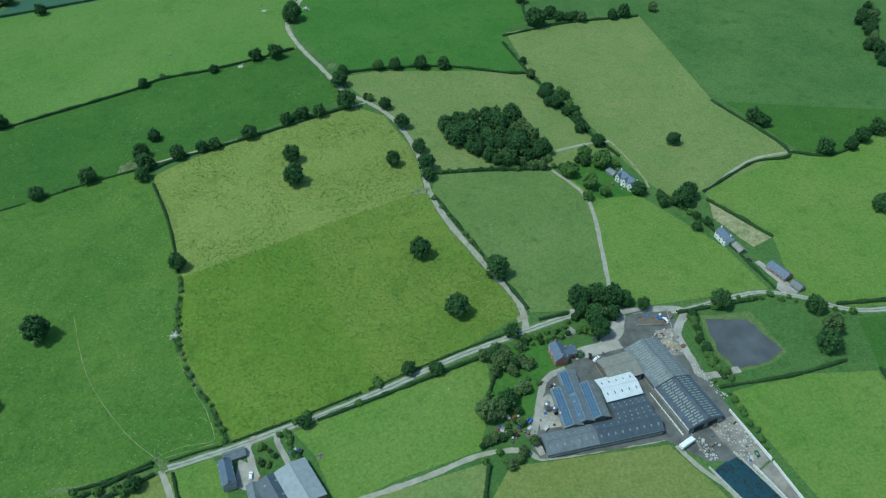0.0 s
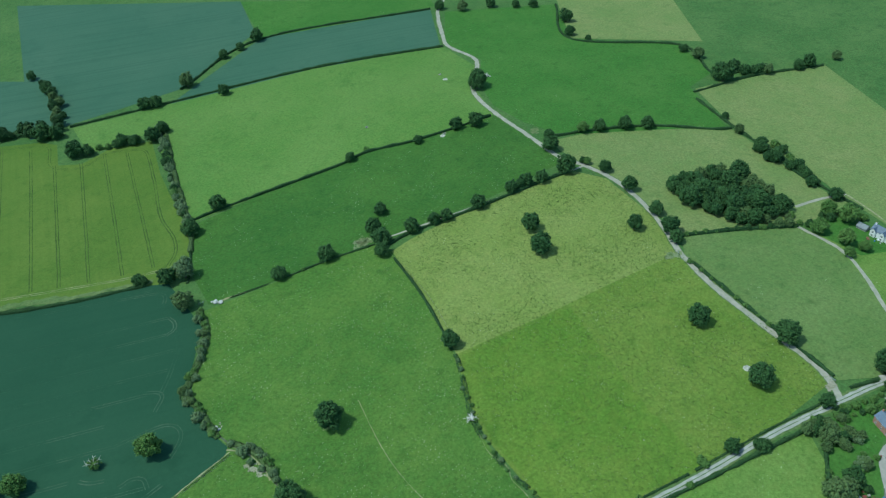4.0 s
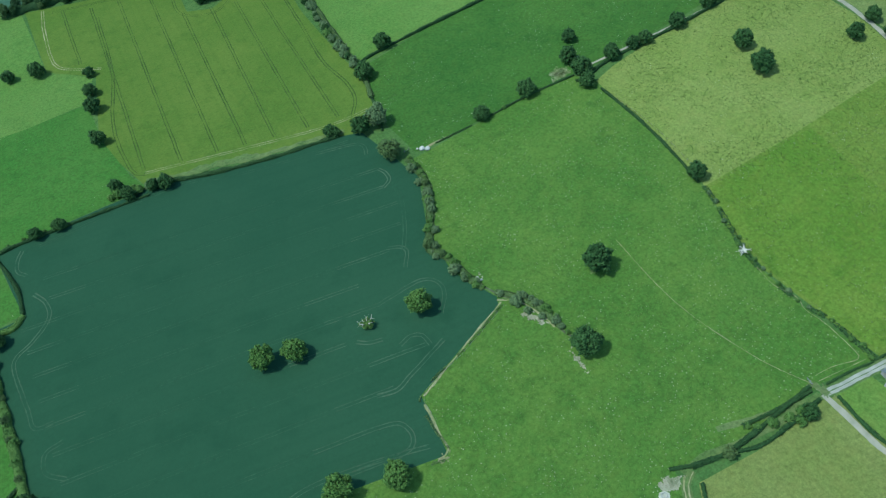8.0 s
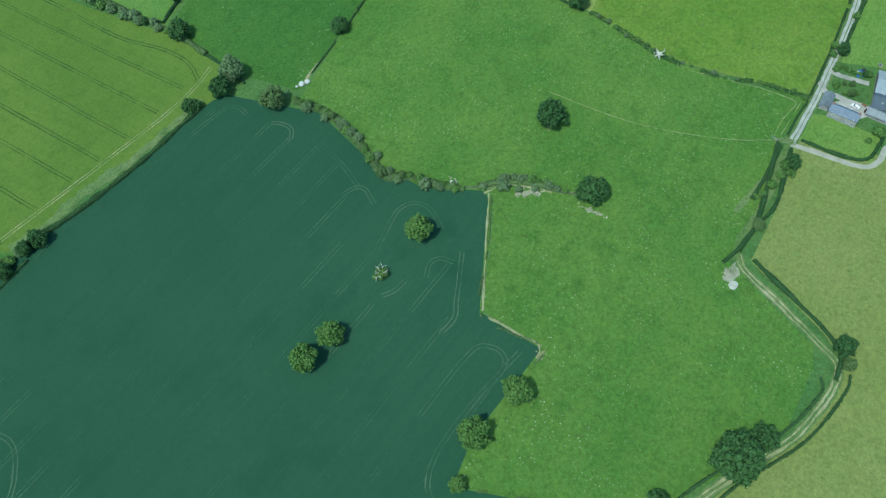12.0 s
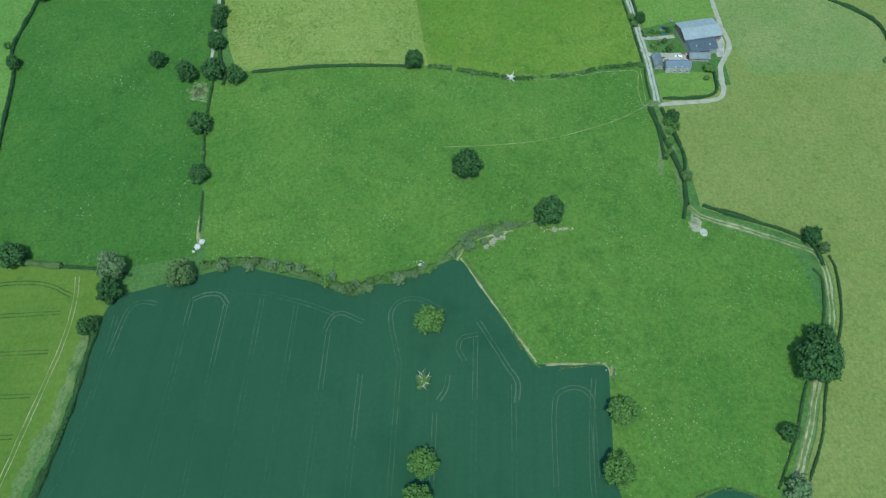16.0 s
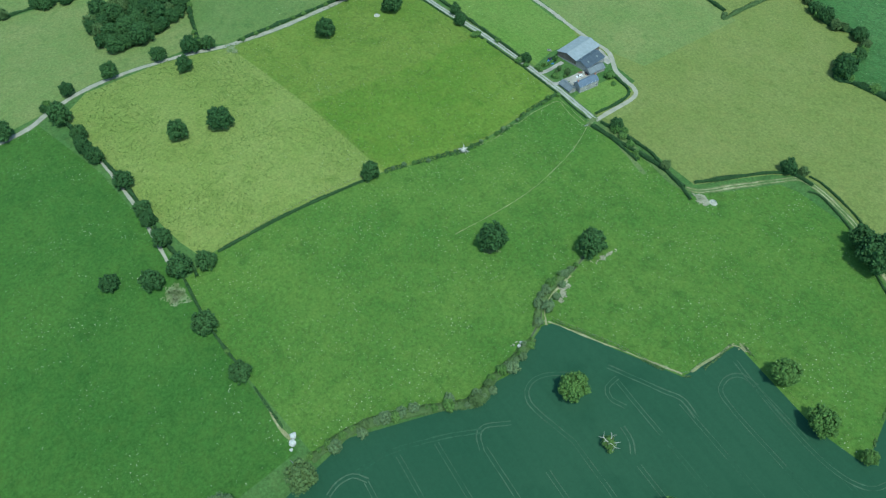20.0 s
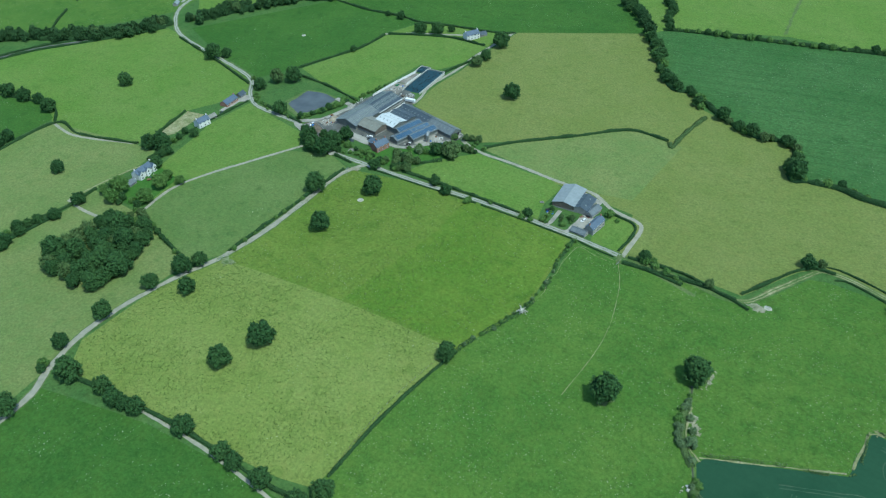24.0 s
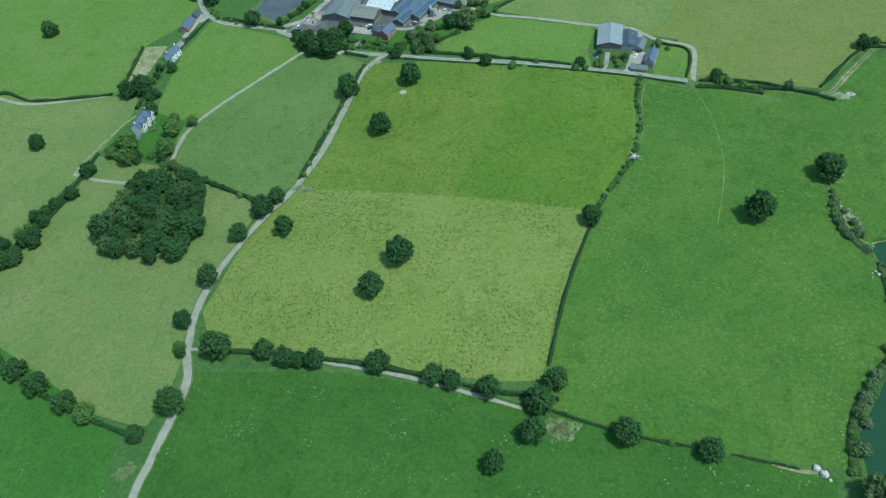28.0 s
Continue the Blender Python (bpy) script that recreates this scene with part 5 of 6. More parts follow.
# ---- buildings ----
def barn(x, y, length, width, turn, eave, ridge, roof, label, wall="cladding", lights=(0, 0), slots=None, open_side=None, doors=0, name="barn", category="barn", stagger=False, light_size=(1.0, 2.2)):
    """A gabled shed: plinth walls and cladding, posts, roof slopes with their own rooflights, ridge, gutters, dark
    panels for the shade in doorways.
    """
    ob = base(name, x, y, turn, label, category, "farm sheds")
    L, W, t = length / 2, width / 2, 0.2
    slope = math.hypot(W, ridge - eave)
    for s in (-1, 1):
        if open_side == s:
            n = max(3, int(length / 5))
            for i in range(n + 1):
                px = -L + 0.2 + (length - 0.4) * i / n
                part("post", Geo().box(px - 0.12, s * (W - 0.25) - 0.12, -0.6, px + 0.12, s * (W - 0.25) + 0.12, eave - 0.05), "steel", ob)
        else:
            y0, y1 = sorted((s * W, s * (W - t)))
            part("wall", Geo().box(-L, y0, -0.6, L, y1, 1.4), "block", ob)
            part("cladding", Geo().box(-L, y0 + 0.03, 1.4, L, y1 - 0.03, eave - 0.12), wall, ob)
        x0, x1 = sorted((s * L, s * (L - t)))
        inner = W - t - 0.01
        gable = [(0, -inner, 1.4), (0, inner, 1.4), (0, inner, eave - 0.15), (0, 0, ridge - 0.15), (0, -inner, eave - 0.15)]
        part("gable", Geo().loft([[(x0 + 0.03, p[1], p[2]) for p in gable], [(x1 - 0.03, p[1], p[2]) for p in gable]]), wall, ob)
        part("wall", Geo().box(x0, -inner, -0.6, x1, inner, 1.38), "block", ob)
        o = 0.45
        drop = (ridge - eave) * o / W
        a = [(-L - 0.3, s * (W + o), eave - drop), (L + 0.3, s * (W + o), eave - drop), (L + 0.3, s * 0.02, ridge), (-L - 0.3, s * 0.02, ridge)]
        part("roof_slope", Geo().sheet(a if s < 0 else a[::-1], 0.1), roof, ob)
        part("gutter", Geo().tube((-L - 0.3, s * (W + o + 0.06), eave - drop - 0.06), (L + 0.3, s * (W + o + 0.06), eave - drop - 0.06), 0.09, 0.09, 6), "steel", ob)
        rows, cols = lights
        for r in range(rows):
            for c in range(cols):
                f = (r + 1) / (rows + 1) + (0.06 if stagger and c % 2 else 0)
                cx = -L + length * (c + 0.5) / cols
                w, d = light_size
                d = d / slope / 2
                def up(k, f=f):
                    return (s * W * (1 - k), eave + (ridge - eave) * k + 0.05)
                q = [(cx - w / 2, *up(f - d)), (cx + w / 2, *up(f - d)), (cx + w / 2, *up(f + d)), (cx - w / 2, *up(f + d))]
                part("rooflight", Geo().sheet(q if s < 0 else q[::-1], 0.04), slots or "rooflight", ob)
    part("ridge_cap", Geo().tube((-L - 0.3, 0, ridge + 0.02), (L + 0.3, 0, ridge + 0.02), 0.2, 0.2, 8), roof, ob)
    # no openings are cut: near-black panels on the gable imitate doorway shade
    for i in range(doors):
        dy = (i + 0.5) / doors * width * 0.8 - width * 0.4
        w = width * 0.8 / doors * 0.35
        part("door", Geo().box(-L - 0.06, dy - w, -0.4, -L - 0.01, dy + w, eave * 0.8), "dark", ob, "dark panel standing for the shade in a doorway")
    return ob


def house(x, y, length, width, turn, eave, ridge, wall, label, roof="slate", chimneys=2, rows=2, cols=4, name="house"):
    """A house: four walls, two slopes laid in courses, chimneys with pots, framed windows with sills, a door."""
    ob = base(name, x, y, turn, label, "house", "houses")
    L, W, t = length / 2, width / 2, 0.3
    for s in (-1, 1):
        y0, y1 = sorted((s * W, s * (W - t)))
        part("wall", Geo().box(-L, y0, -0.6, L, y1, eave), wall, ob)
        x0, x1 = sorted((s * L, s * (L - t)))
        w = W - t - 0.005
        gable = [(0, -w, -0.6), (0, w, -0.6), (0, w, eave), (0, 0, ridge - 0.12), (0, -w, eave)]
        part("gable_wall", Geo().loft([[(x0, p[1], p[2]) for p in gable], [(x1, p[1], p[2]) for p in gable]]), wall, ob)
        slope = part("roof_slope", Geo().sheet([(-L - 0.25, -(W + 0.3), eave - 0.1), (L + 0.25, -(W + 0.3), eave - 0.1), (L + 0.25, -0.01, ridge), (-L - 0.25, -0.01, ridge)] if s < 0 else
             [(-L - 0.25, 0.01, ridge), (L + 0.25, 0.01, ridge), (L + 0.25, W + 0.3, eave - 0.1), (-L - 0.25, W + 0.3, eave - 0.1)], 0.12), roof, ob)
        n = 12
        for i in range(n):
            k0, k1 = i / n, (i + 1) / n
            run = W + 0.3
            p = [(-L - 0.25, s * run * (1 - k0), eave - 0.1 + (ridge - eave + 0.1) * k0 + 0.05), (L + 0.25, s * run * (1 - k0), eave - 0.1 + (ridge - eave + 0.1) * k0 + 0.05),
                 (L + 0.25, s * run * (1 - k1) + s * 0.02, eave - 0.1 + (ridge - eave + 0.1) * k1 + 0.015), (-L - 0.25, s * run * (1 - k1) + s * 0.02, eave - 0.1 + (ridge - eave + 0.1) * k1 + 0.015)]
            part("slate_course", Geo().sheet(p if s < 0 else p[::-1], 0.03), roof, slope)
        for r in range(rows):
            for c in range(cols):
                wx, wz = -L + length * (c + 0.5) / cols, 0.9 + r * 2.7
                if r == 0 and c == cols // 2 and s < 0:
                    part("door", Geo().box(wx - 0.45, s * W - 0.06, 0, wx + 0.45, s * W - 0.005, 2.05), "dark", ob, "dark wooden front door")
                    continue
                out = s * (W + 0.005)
                a, b = sorted((out, out + s * 0.06))
                win = part("window", Geo().box(wx - 0.55, a, wz, wx + 0.55, b, wz + 1.25), "frame", ob, "white-framed window")
                a, b = sorted((out + s * 0.065, out + s * 0.08))
                for k in (-1, 1):
                    part("pane", Geo().box(wx + k * 0.26 - 0.21, a, wz + 0.1, wx + k * 0.26 + 0.21, b, wz + 1.15), "pane", win)
                a, b = sorted((out, out + s * 0.16))
                part("sill", Geo().box(wx - 0.65, a, wz - 0.1, wx + 0.65, b, wz - 0.01), "stone", win)
    for i in range(chimneys):
        cx = (-L + 0.6) if i == 0 else (L - 0.6)
        ch = part("chimney", Geo().box(cx - 0.45, -0.35, ridge - 0.8, cx + 0.45, 0.35, ridge + 1.1, 0.04), "brick" if wall != "render" else wall, ob)
        for k in (-0.2, 0.2):
            part("chimney_pot", Geo().tube((cx + k, 0, ridge + 1.08), (cx + k, 0, ridge + 1.5), 0.13, 0.1, 8), "brick", ch)
    part("ridge_tiles", Geo().tube((-L - 0.25, 0, ridge), (L + 0.25, 0, ridge), 0.13, 0.13, 6), roof, ob)
    return ob


def bay(ob, cx, wide, deep, W=3.8, eave=5.0, ridge=7.3):
    """A gabled bay that stands out from a house front, with its own roof and windows."""
    h, t, out = wide / 2, 0.25, W + deep
    face = [(-h, -0.6), (h, -0.6), (h, eave), (0, ridge - 0.1), (-h, eave)]
    part("gable_wall", Geo().loft([[(cx + px, py, pz) for px, pz in face] for py in (out, out - t)]), "render", ob)
    for s in (-1, 1):
        x0, x1 = sorted((cx + s * h, cx + s * (h - t)))
        part("bay_wall", Geo().box(x0, W + 0.01, -0.6, x1, out - t - 0.01, eave), "render", ob)
        q = [(cx + s * (h + 0.25), out + 0.25, eave - 0.2), (cx + s * (h + 0.25), 0.4, eave - 0.2), (cx + s * 0.01, 0.4, ridge + 0.03), (cx + s * 0.01, out + 0.25, ridge + 0.03)]
        part("bay_roof", Geo().sheet(q if s > 0 else q[::-1], -0.1), "slate", ob)
    for wz in (0.9, 3.4):
        win = part("window", Geo().box(cx - 0.7, out + 0.005, wz, cx + 0.7, out + 0.065, wz + 1.3), "frame", ob, "white-framed window")
        for k in (-1, 1):
            part("pane", Geo().box(cx + k * 0.33 - 0.27, out + 0.07, wz + 0.1, cx + k * 0.33 + 0.27, out + 0.085, wz + 1.2), "pane", win)


def solar(x, y, length, width, turn, eave, ridge, cols, rows, gap=0.0):
    """An array of panels fixed along the west slope of a shed roof."""
    ob = base("solar_array", x, y, turn, "blue solar panel array along the shed roof", "solar panels", "solar arrays")
    W = width / 2
    slope = math.hypot(W, ridge - eave)
    pw, pd = length / cols, slope * 0.86 / rows
    for r in range(rows):
        for c in range(cols):
            k0, k1 = 0.08 + r * 0.86 / rows, 0.08 + (r + 1) * 0.86 / rows - 0.045
            x0, x1 = -length / 2 + c * pw, -length / 2 + (c + 1) * pw - 0.16
            q = [(x0, W * (1 - k0), eave + (ridge - eave) * k0 + 0.2), (x0, W * (1 - k1), eave + (ridge - eave) * k1 + 0.2), (x1, W * (1 - k1), eave + (ridge - eave) * k1 + 0.2), (x1, W * (1 - k0), eave + (ridge - eave) * k0 + 0.2)]
            if (q[1][1] - q[0][1]) * (q[2][0] - q[0][0]) > 0:
                q = q[::-1]
            part("solar_panel", Geo().sheet(q, 0.05), "panel", ob)
    for k in (0.06, 0.5, 0.95):
        z = eave + (ridge - eave) * k + 0.12
        part("rail", Geo().box(-length / 2, W * (1 - k) - 0.04, z - 0.04, length / 2, W * (1 - k) + 0.04, z + 0.02), "panel_edge", ob)
    return ob


# the dairy farm
YARD = [(152, 197), (151, 182), (176, 173), (214, 163), (226, 143), (255, 130), (257, 160), (264, 203), (276, 236), (248, 242), (230, 230), (206, 228), (184, 222), (168, 212)]
patch(YARD, "dirty", "dirty concrete farmyard", 0.17, "yard", "yard", wobble=1.2)
patch([(203, 226), (232, 222), (232, 231), (243, 240), (236, 243), (222, 232), (204, 233)], "concrete", "pale concrete yard before the farmhouse", 0.24, "yard", "yard", wobble=0.8)
patch([(160, 196), (176, 192), (180, 205), (176, 214), (168, 212)], "concrete", "pale gravel yard by the silos", 0.24, "yard", "yard", wobble=0.8)
patch([(240, 160), (256, 160), (255, 132), (243, 128), (240, 140)], "apron", "mucky concrete silage apron", 0.24, "yard", "yard", wobble=0.8)
patch([(244.5, 128), (255, 130), (252, 106), (245.5, 106)], "apron", "mucky concrete floor of the open silage bay", 0.24, "yard", "yard", wobble=0.4)
patch([(252, 206), (262, 203), (268, 222), (256, 225)], "apron", "rubble-strewn yard corner", 0.24, "yard", "yard", wobble=1.0)
ribbon([(194,224), (182,223), (172,215), (163,203), (155,194), (154,183)], 3.6, "concrete", "pale loop drive round the sheds", 0.32)

barn(239.2, 203.8, 29, 21, 87, 4.6, 8.0, "roof_mid", "long grey-roofed cattle shed with rooflights", lights=(2, 18), doors=3, stagger=True, light_size=(0.7, 3.0))
dark_shed = barn(238.2, 174.8, 29, 21.4, 87, 4.5, 7.8, "roof_blue", "long dark blue-roofed cattle shed with rooflights", lights=(2, 18), doors=2, stagger=True, light_size=(0.7, 2.8))
part("fascia", Geo().box(-14.8, 11.3, 3.3, 14.8, 11.42, 4.15), "white_paint", dark_shed, "white eaves fascia")
for k in range(6):
    part("feed_barrier", Geo().box(-14.5 + 4.9 * k, 13.6, -0.4, -9.9 + 4.9 * k, 13.85, 1.3, 0.03), "render", dark_shed, "white feed barrier panel")
barn(218.6, 209.5, 19.5, 16, -7, 4.6, 7.0, "roof_tan", "weathered tan-roofed farm shed by the drive", "board", lights=(1, 4), light_size=(0.7, 1.6))
barn(209.8, 198.2, 20.5, 14.6, -10, 5.4, 7.2, "roof_white", "shed with a bright white roof and dark slots", lights=(1, 5), slots="roof_vent", light_size=(0.55, 1.7))
barn(207.6, 184.4, 20.5, 13, -11, 4.4, 6.0, "roof_blue", "dark blue-roofed milking shed between others", lights=(2, 6), light_size=(0.6, 0.9))
barn(168.9, 183.0, 27, 11.4, -12.8, 3.8, 6.4, "roof_mid", "long low grey-roofed cubicle shed", lights=(1, 7), light_size=(0.7, 1.3), doors=1)
barn(199.2, 176.1, 34.9, 11.6, -12.8, 3.95, 6.6, "roof_blue", "long low dark-roofed cubicle shed", lights=(1, 9), light_size=(0.7, 1.3))
SPANS = ((178.3, 200.0, 24.5, 9.4), (186.4, 203.9, 33.5, 8.8), (193.6, 197.4, 23.0, 9.0))
for x, y, l, w in SPANS:
    barn(x, y, l, w, 74, 4.2, 5.9, "roof_mid", "grey-roofed farm shed span carrying solar panels", lights=(1, 4), light_size=(0.6, 1.0))
    if l > 30:
        for k, n in ((-8.4, 13), (8.2, 12)):
            solar(x + k * math.cos(radians(74)), y + k * math.sin(radians(74)), n * 1.22, w, 74, 4.2, 5.9, n, 3)
    else:
        solar(x, y, l - 1, w, 74, 4.2, 5.9, int((l - 1) / 1.2), 3)
house(194.6, 232.6, 12.0, 7.4, 78, 4.7, 7.6, "brick", "red-brick farmhouse with a blue slate roof", rows=2, cols=3)
house(201.0, 231.4, 6.5, 6.0, -12, 4.2, 6.4, "brick", "red-brick farmhouse wing with a slate roof", chimneys=1, rows=2, cols=2)

# the small farm on the lane
patch([(40,213), (45,206), (32,204), (20,209), (20,213), (30,213)], "concrete", "pale gravel apron behind the barns", 0.12, "yard", "yard", wobble=0.8)
patch([(19,248), (25,241), (25,230), (18,229), (12,235)], "concrete", "gravel yard of the small farm", 0.12, "yard", "yard", wobble=0.6)
ribbon([(30,257), (25,253), (24,245), (22,234)], 3.2, "concrete", "gravel drive into the small farm", 0.16)
ribbon([(41,255), (39,250), (39,242), (40,234)], 3.0, "concrete", "gravel drive to the pale barn", 0.16)
barn(40.4, 219.4, 23.5, 15.6, 96, 4.6, 6.6, "roof_pale", "pale grey-roofed barn beside the small farm", "board", lights=(0, 0), doors=2)
barn(28.4, 221.4, 17, 11.4, 96, 3.8, 6.0, "roof_blue", "dark grey-roofed old barn beside the yard", "block", lights=(1, 2), light_size=(0.9, 1.2))
barn(19.8, 224.6, 12, 5.6, 84, 2.8, 4.4, "roof_mid", "low slate-roofed outbuilding in the yard", "block", name="outbuilding", category="shed")
house(11.2, 240.6, 14.5, 6.2, 84, 4.6, 7.0, "block", "grey stone farmhouse with a slate roof", rows=2, cols=4)
barn(17.4, 250.6, 10.5, 4.6, -4, 2.4, 3.8, "roof_mid", "low grey outbuilding beside the lane", "block", name="outbuilding", category="shed")

# scattered houses
white_house = house(330.0, 348.5, 17.0, 7.6, 96, 5.0, 7.8, "render", "white-rendered country house with gabled bays and a slate roof", rows=2, cols=6)
for cx in (-6.6, -0.4, 6.2):
    bay(white_house, cx, 3.8, 1.1)
barn(327.0, 363.5, 7, 5, 100, 2.4, 4.0, "roof_mid", "small grey garden outbuilding", "block", name="outbuilding", category="shed")
house(359.5, 232.0, 14.5, 7.8, 96, 2.7, 5.4, "brick", "brick bungalow with a blue slate roof", rows=1, cols=5, chimneys=1)
barn(360.0, 217.2, 7, 5.4, 96, 2.4, 4.4, "roof_blue", "brick garage beside the bungalow", "block", name="outbuilding", category="shed")
house(350.0, 271.5, 11, 7.4, 84, 4.8, 7.4, "render", "white cottage with a slate roof", rows=2, cols=3)
barn(352.0, 260.0, 8, 5.0, 84, 2.4, 4.0, "roof_tan", "small brown-roofed outbuilding by the cottage", "board", name="outbuilding", category="shed")
house(251.5, 12.0, 14, 8.4, 62, 5.0, 7.8, "render", "white farmhouse beyond the fields", rows=2, cols=4)
barn(246.0, 2.0, 9, 6, 62, 2.6, 4.4, "roof_blue", "slate-roofed outbuilding by the white farmhouse", "block", name="outbuilding", category="shed")
barn(716, -4, 36, 18, 172, 4.4, 7.0, "roof_pale", "distant pale-roofed barn beyond the valley", lights=(1, 10), slots="roof_vent")
barn(722, -30, 26, 16, 172, 4.4, 7.0, "roof_mid", "distant grey-roofed barn beyond the valley")
house(588, -58, 14, 7, 100, 3.0, 5.4, "brick", "distant brick cottage among the trees", rows=1, cols=4, chimneys=1)
barn(660, -70, 22, 10, 150, 4.0, 6.5, "roof_tan", "distant brown-roofed barn among trees", "board")
barn(620, -110, 24, 12, 140, 4.0, 6.5, "roof_blue", "distant blue-roofed barn among trees")
barn(740, -62, 34, 15, 150, 4.4, 7.0, "roof_mid", "distant grey-roofed barn among trees", lights=(1, 8))
barn(700, -66, 14, 8, 120, 4.0, 6.5, "roof_old", "distant dark-roofed farm building among trees", "brick")
house(686, -78, 12, 7, 70, 4.8, 7.4, "brick", "distant brick farmhouse among trees", rows=2, cols=3)
barn(694, -106, 30, 14, 160, 4.0, 6.2, "roof_blue", "distant long blue-roofed shed among trees")
barn(586, 92, 9, 5, 120, 2.6, 4.2, "roof_pale", "pale hut beside the road bend", "block", name="outbuilding", category="shed")

patch([(381,260), (363,258), (360,293), (370,308)], "dry", "small bare tan paddock by the cottage", 0.09, "field", "paddock", 12.0, 0.5)
patch([(-12,256), (8,254), (9,246), (8,219), (-9,220), (-13,229)], "rough", "mown lawn of the small farm", 0.1, "lawn", "lawn", 12.0, 0.5)
hedge([(-12,255), (-13,240), (-12,228), (-8,222), (0,220), (8,219)], 1.6, 1.5, "clipped garden hedge round the lawn")
for x, y, d in [(9,222,8), (2,225,4), (41,252,4), (44,251,5)]:
    plant("bush", x, y, d, "", "garden shrubs")
patch([(293,384), (328,381), (331,353), (333,334), (301,342)], "bright", "green garden lawn of the white house", 0.09, "lawn", "lawn", 12.0, 0.5)
patch([(166,250), (199,250), (192,230), (179,224), (161,204), (143,215), (156,239)], "bright", "green farmhouse garden with shrubs", 0.09, "lawn", "lawn", 12.0, 0.5)

# ---- ponds, clamp, yard things ----
POND = [(312,210), (313,182), (299,179), (280,183), (279,198), (289,220)]
patch(POND, "slurry", "flat grey slurry lagoon beside the farm", 0.22, "water", "lagoon", wobble=1.6)
patch([(POND[0][0] + 6, POND[0][1] + 4), *[(int(p[0] + (p[0] - 296) * 0.12), int(p[1] + (p[1] - 195) * 0.12)) for p in POND[1:]]], "verge", "rough grass bank round the lagoon", 0.12, "bank", "bank", wobble=1.0)
patch([(219,235), (226,238), (234,239), (235,234), (229,230), (222,230)], "water", "small dark yard pond under trees", 0.22, "water", "pond", wobble=0.4)


def clamp_pit(x, y, length, width, turn):
    """A silage clamp: three concrete walls round a heap under a dark sheet weighed down with tyres."""
    ob = base("silage_clamp", x, y, turn, "open concrete silage clamp under a dark blue sheet", "silage clamp")
    L, W = length / 2, width / 2
    for s in (-1, 1):
        n = int(length / 4)
        for i in range(n):
            part("wall_panel", Geo().box(-L + i * length / n, s * W - 0.2, -0.4, -L + (i + 1) * length / n - 0.06, s * W + 0.2, 2.2, 0.04), "stone", ob)
    part("end_wall", Geo().box(L + 0.02, -W, -0.4, L + 0.4, W, 2.2, 0.04), "stone", ob)
    rings = []
    for k in range(13):
        px = -L + 1 + (length - 2) * k / 12
        h = 1.9 * min(1, (k + 0.4) / 2.5)
        rings.append([(px, (W - 0.35) * j / 5, max(0.02, h * (1 - 0.16 * (j / 5) ** 2) + 0.12 * noise.noise(Vector((px * 0.3, j, 0))))) for j in range(-5, 6)] + [(px, W - 0.35, -0.2), (px, -W + 0.35, -0.2)])
    part("sheet", Geo().loft(rings), "cover", ob, "dark blue plastic sheet")
    tyre = None
    rng = np.random.default_rng(5)
    for i in range(int(length * width * 0.09)):
        px, py = rng.uniform(-L + 4, L - 1), rng.uniform(-W + 0.8, W - 0.8)
        h = 1.9 * (1 - 0.16 * (py / W) ** 2) + 0.12
        if tyre is None:
            g = Geo()
            n = 10
            ring = [[(math.cos(6.2832 * a / n) * r, math.sin(6.2832 * a / n) * r, z) for a in range(n)] for r, z in ((0.2, 0.0), (0.36, 0.0), (0.38, 0.1), (0.36, 0.2), (0.2, 0.2), (0.2, 0.0))]
            g.loft(ring, False)
            tyre = g.mesh("tyre", MAT["tyre"])
        t = new("tyre", tyre)
        t.parent = ob
        t.matrix_basis = pose(px, py, h - 0.02, rng.uniform(-6, 6), rng.uniform(-6, 6), 0)


clamp_pit(233.5, 119.0, 45, 17, -85)
clamp_pit(248.0, 99.0, 10.5, 10, -85)
for i, (x0, y0, x1, y1) in enumerate(((256, 163, 254, 130), (254, 129, 251.5, 106), (243.5, 132, 244.5, 108), (226, 148, 228, 160), (258, 206, 268, 226), (268, 226, 273, 236), (249, 233, 262, 227), (248, 243, 262, 240))):
    ob = tagged(base("yard_wall", (x0 + x1) / 2, (y0 + y1) / 2, math.degrees(math.atan2(y1 - y0, x1 - x0)), "low pale concrete yard wall", "wall", "yard walls"))
    l = math.dist((x0, y0), (x1, y1))
    n = max(2, int(l / 2.5))
    for k in range(n):
        part("wall_panel", Geo().box(-l / 2 + k * l / n, -0.15, -0.4, -l / 2 + (k + 1) * l / n - 0.05, 0.15, 2.2 if i < 3 else 1.3, 0.03), "render" if i < 3 else "block", ob)


def silo(x, y, r, h):
    ob = base("feed_silo", x, y, 0, "galvanised steel feed silo on legs", "silo", "feed silos")
    n = 14
    ring = [[(math.cos(6.2832 * a / n) * k, math.sin(6.2832 * a / n) * k, z) for a in range(n)] for k, z in ((0.25, 1.4), (r, 2.6), (r, h - 0.7), (0.3, h))]
    part("hopper", Geo().loft(ring), "steel", ob)
    for a in range(4):
        c, s = math.cos(a * 1.571 + 0.785), math.sin(a * 1.571 + 0.785)
        part("leg", Geo().tube((c * r, s * r, -0.4), (c * r, s * r, 3.0), 0.07, 0.07, 6), "steel", ob)
    part("lid", Geo().tube((0, 0, h - 0.02), (0, 0, h + 0.15), 0.32, 0.28, 10), "steel", ob)


for x, y, r, h in ((169.5, 205.0, 1.5, 7.0), (172.0, 201.5, 1.3, 6.2), (173.5, 198.0, 1.2, 5.5)):
    silo(x, y, r, h)


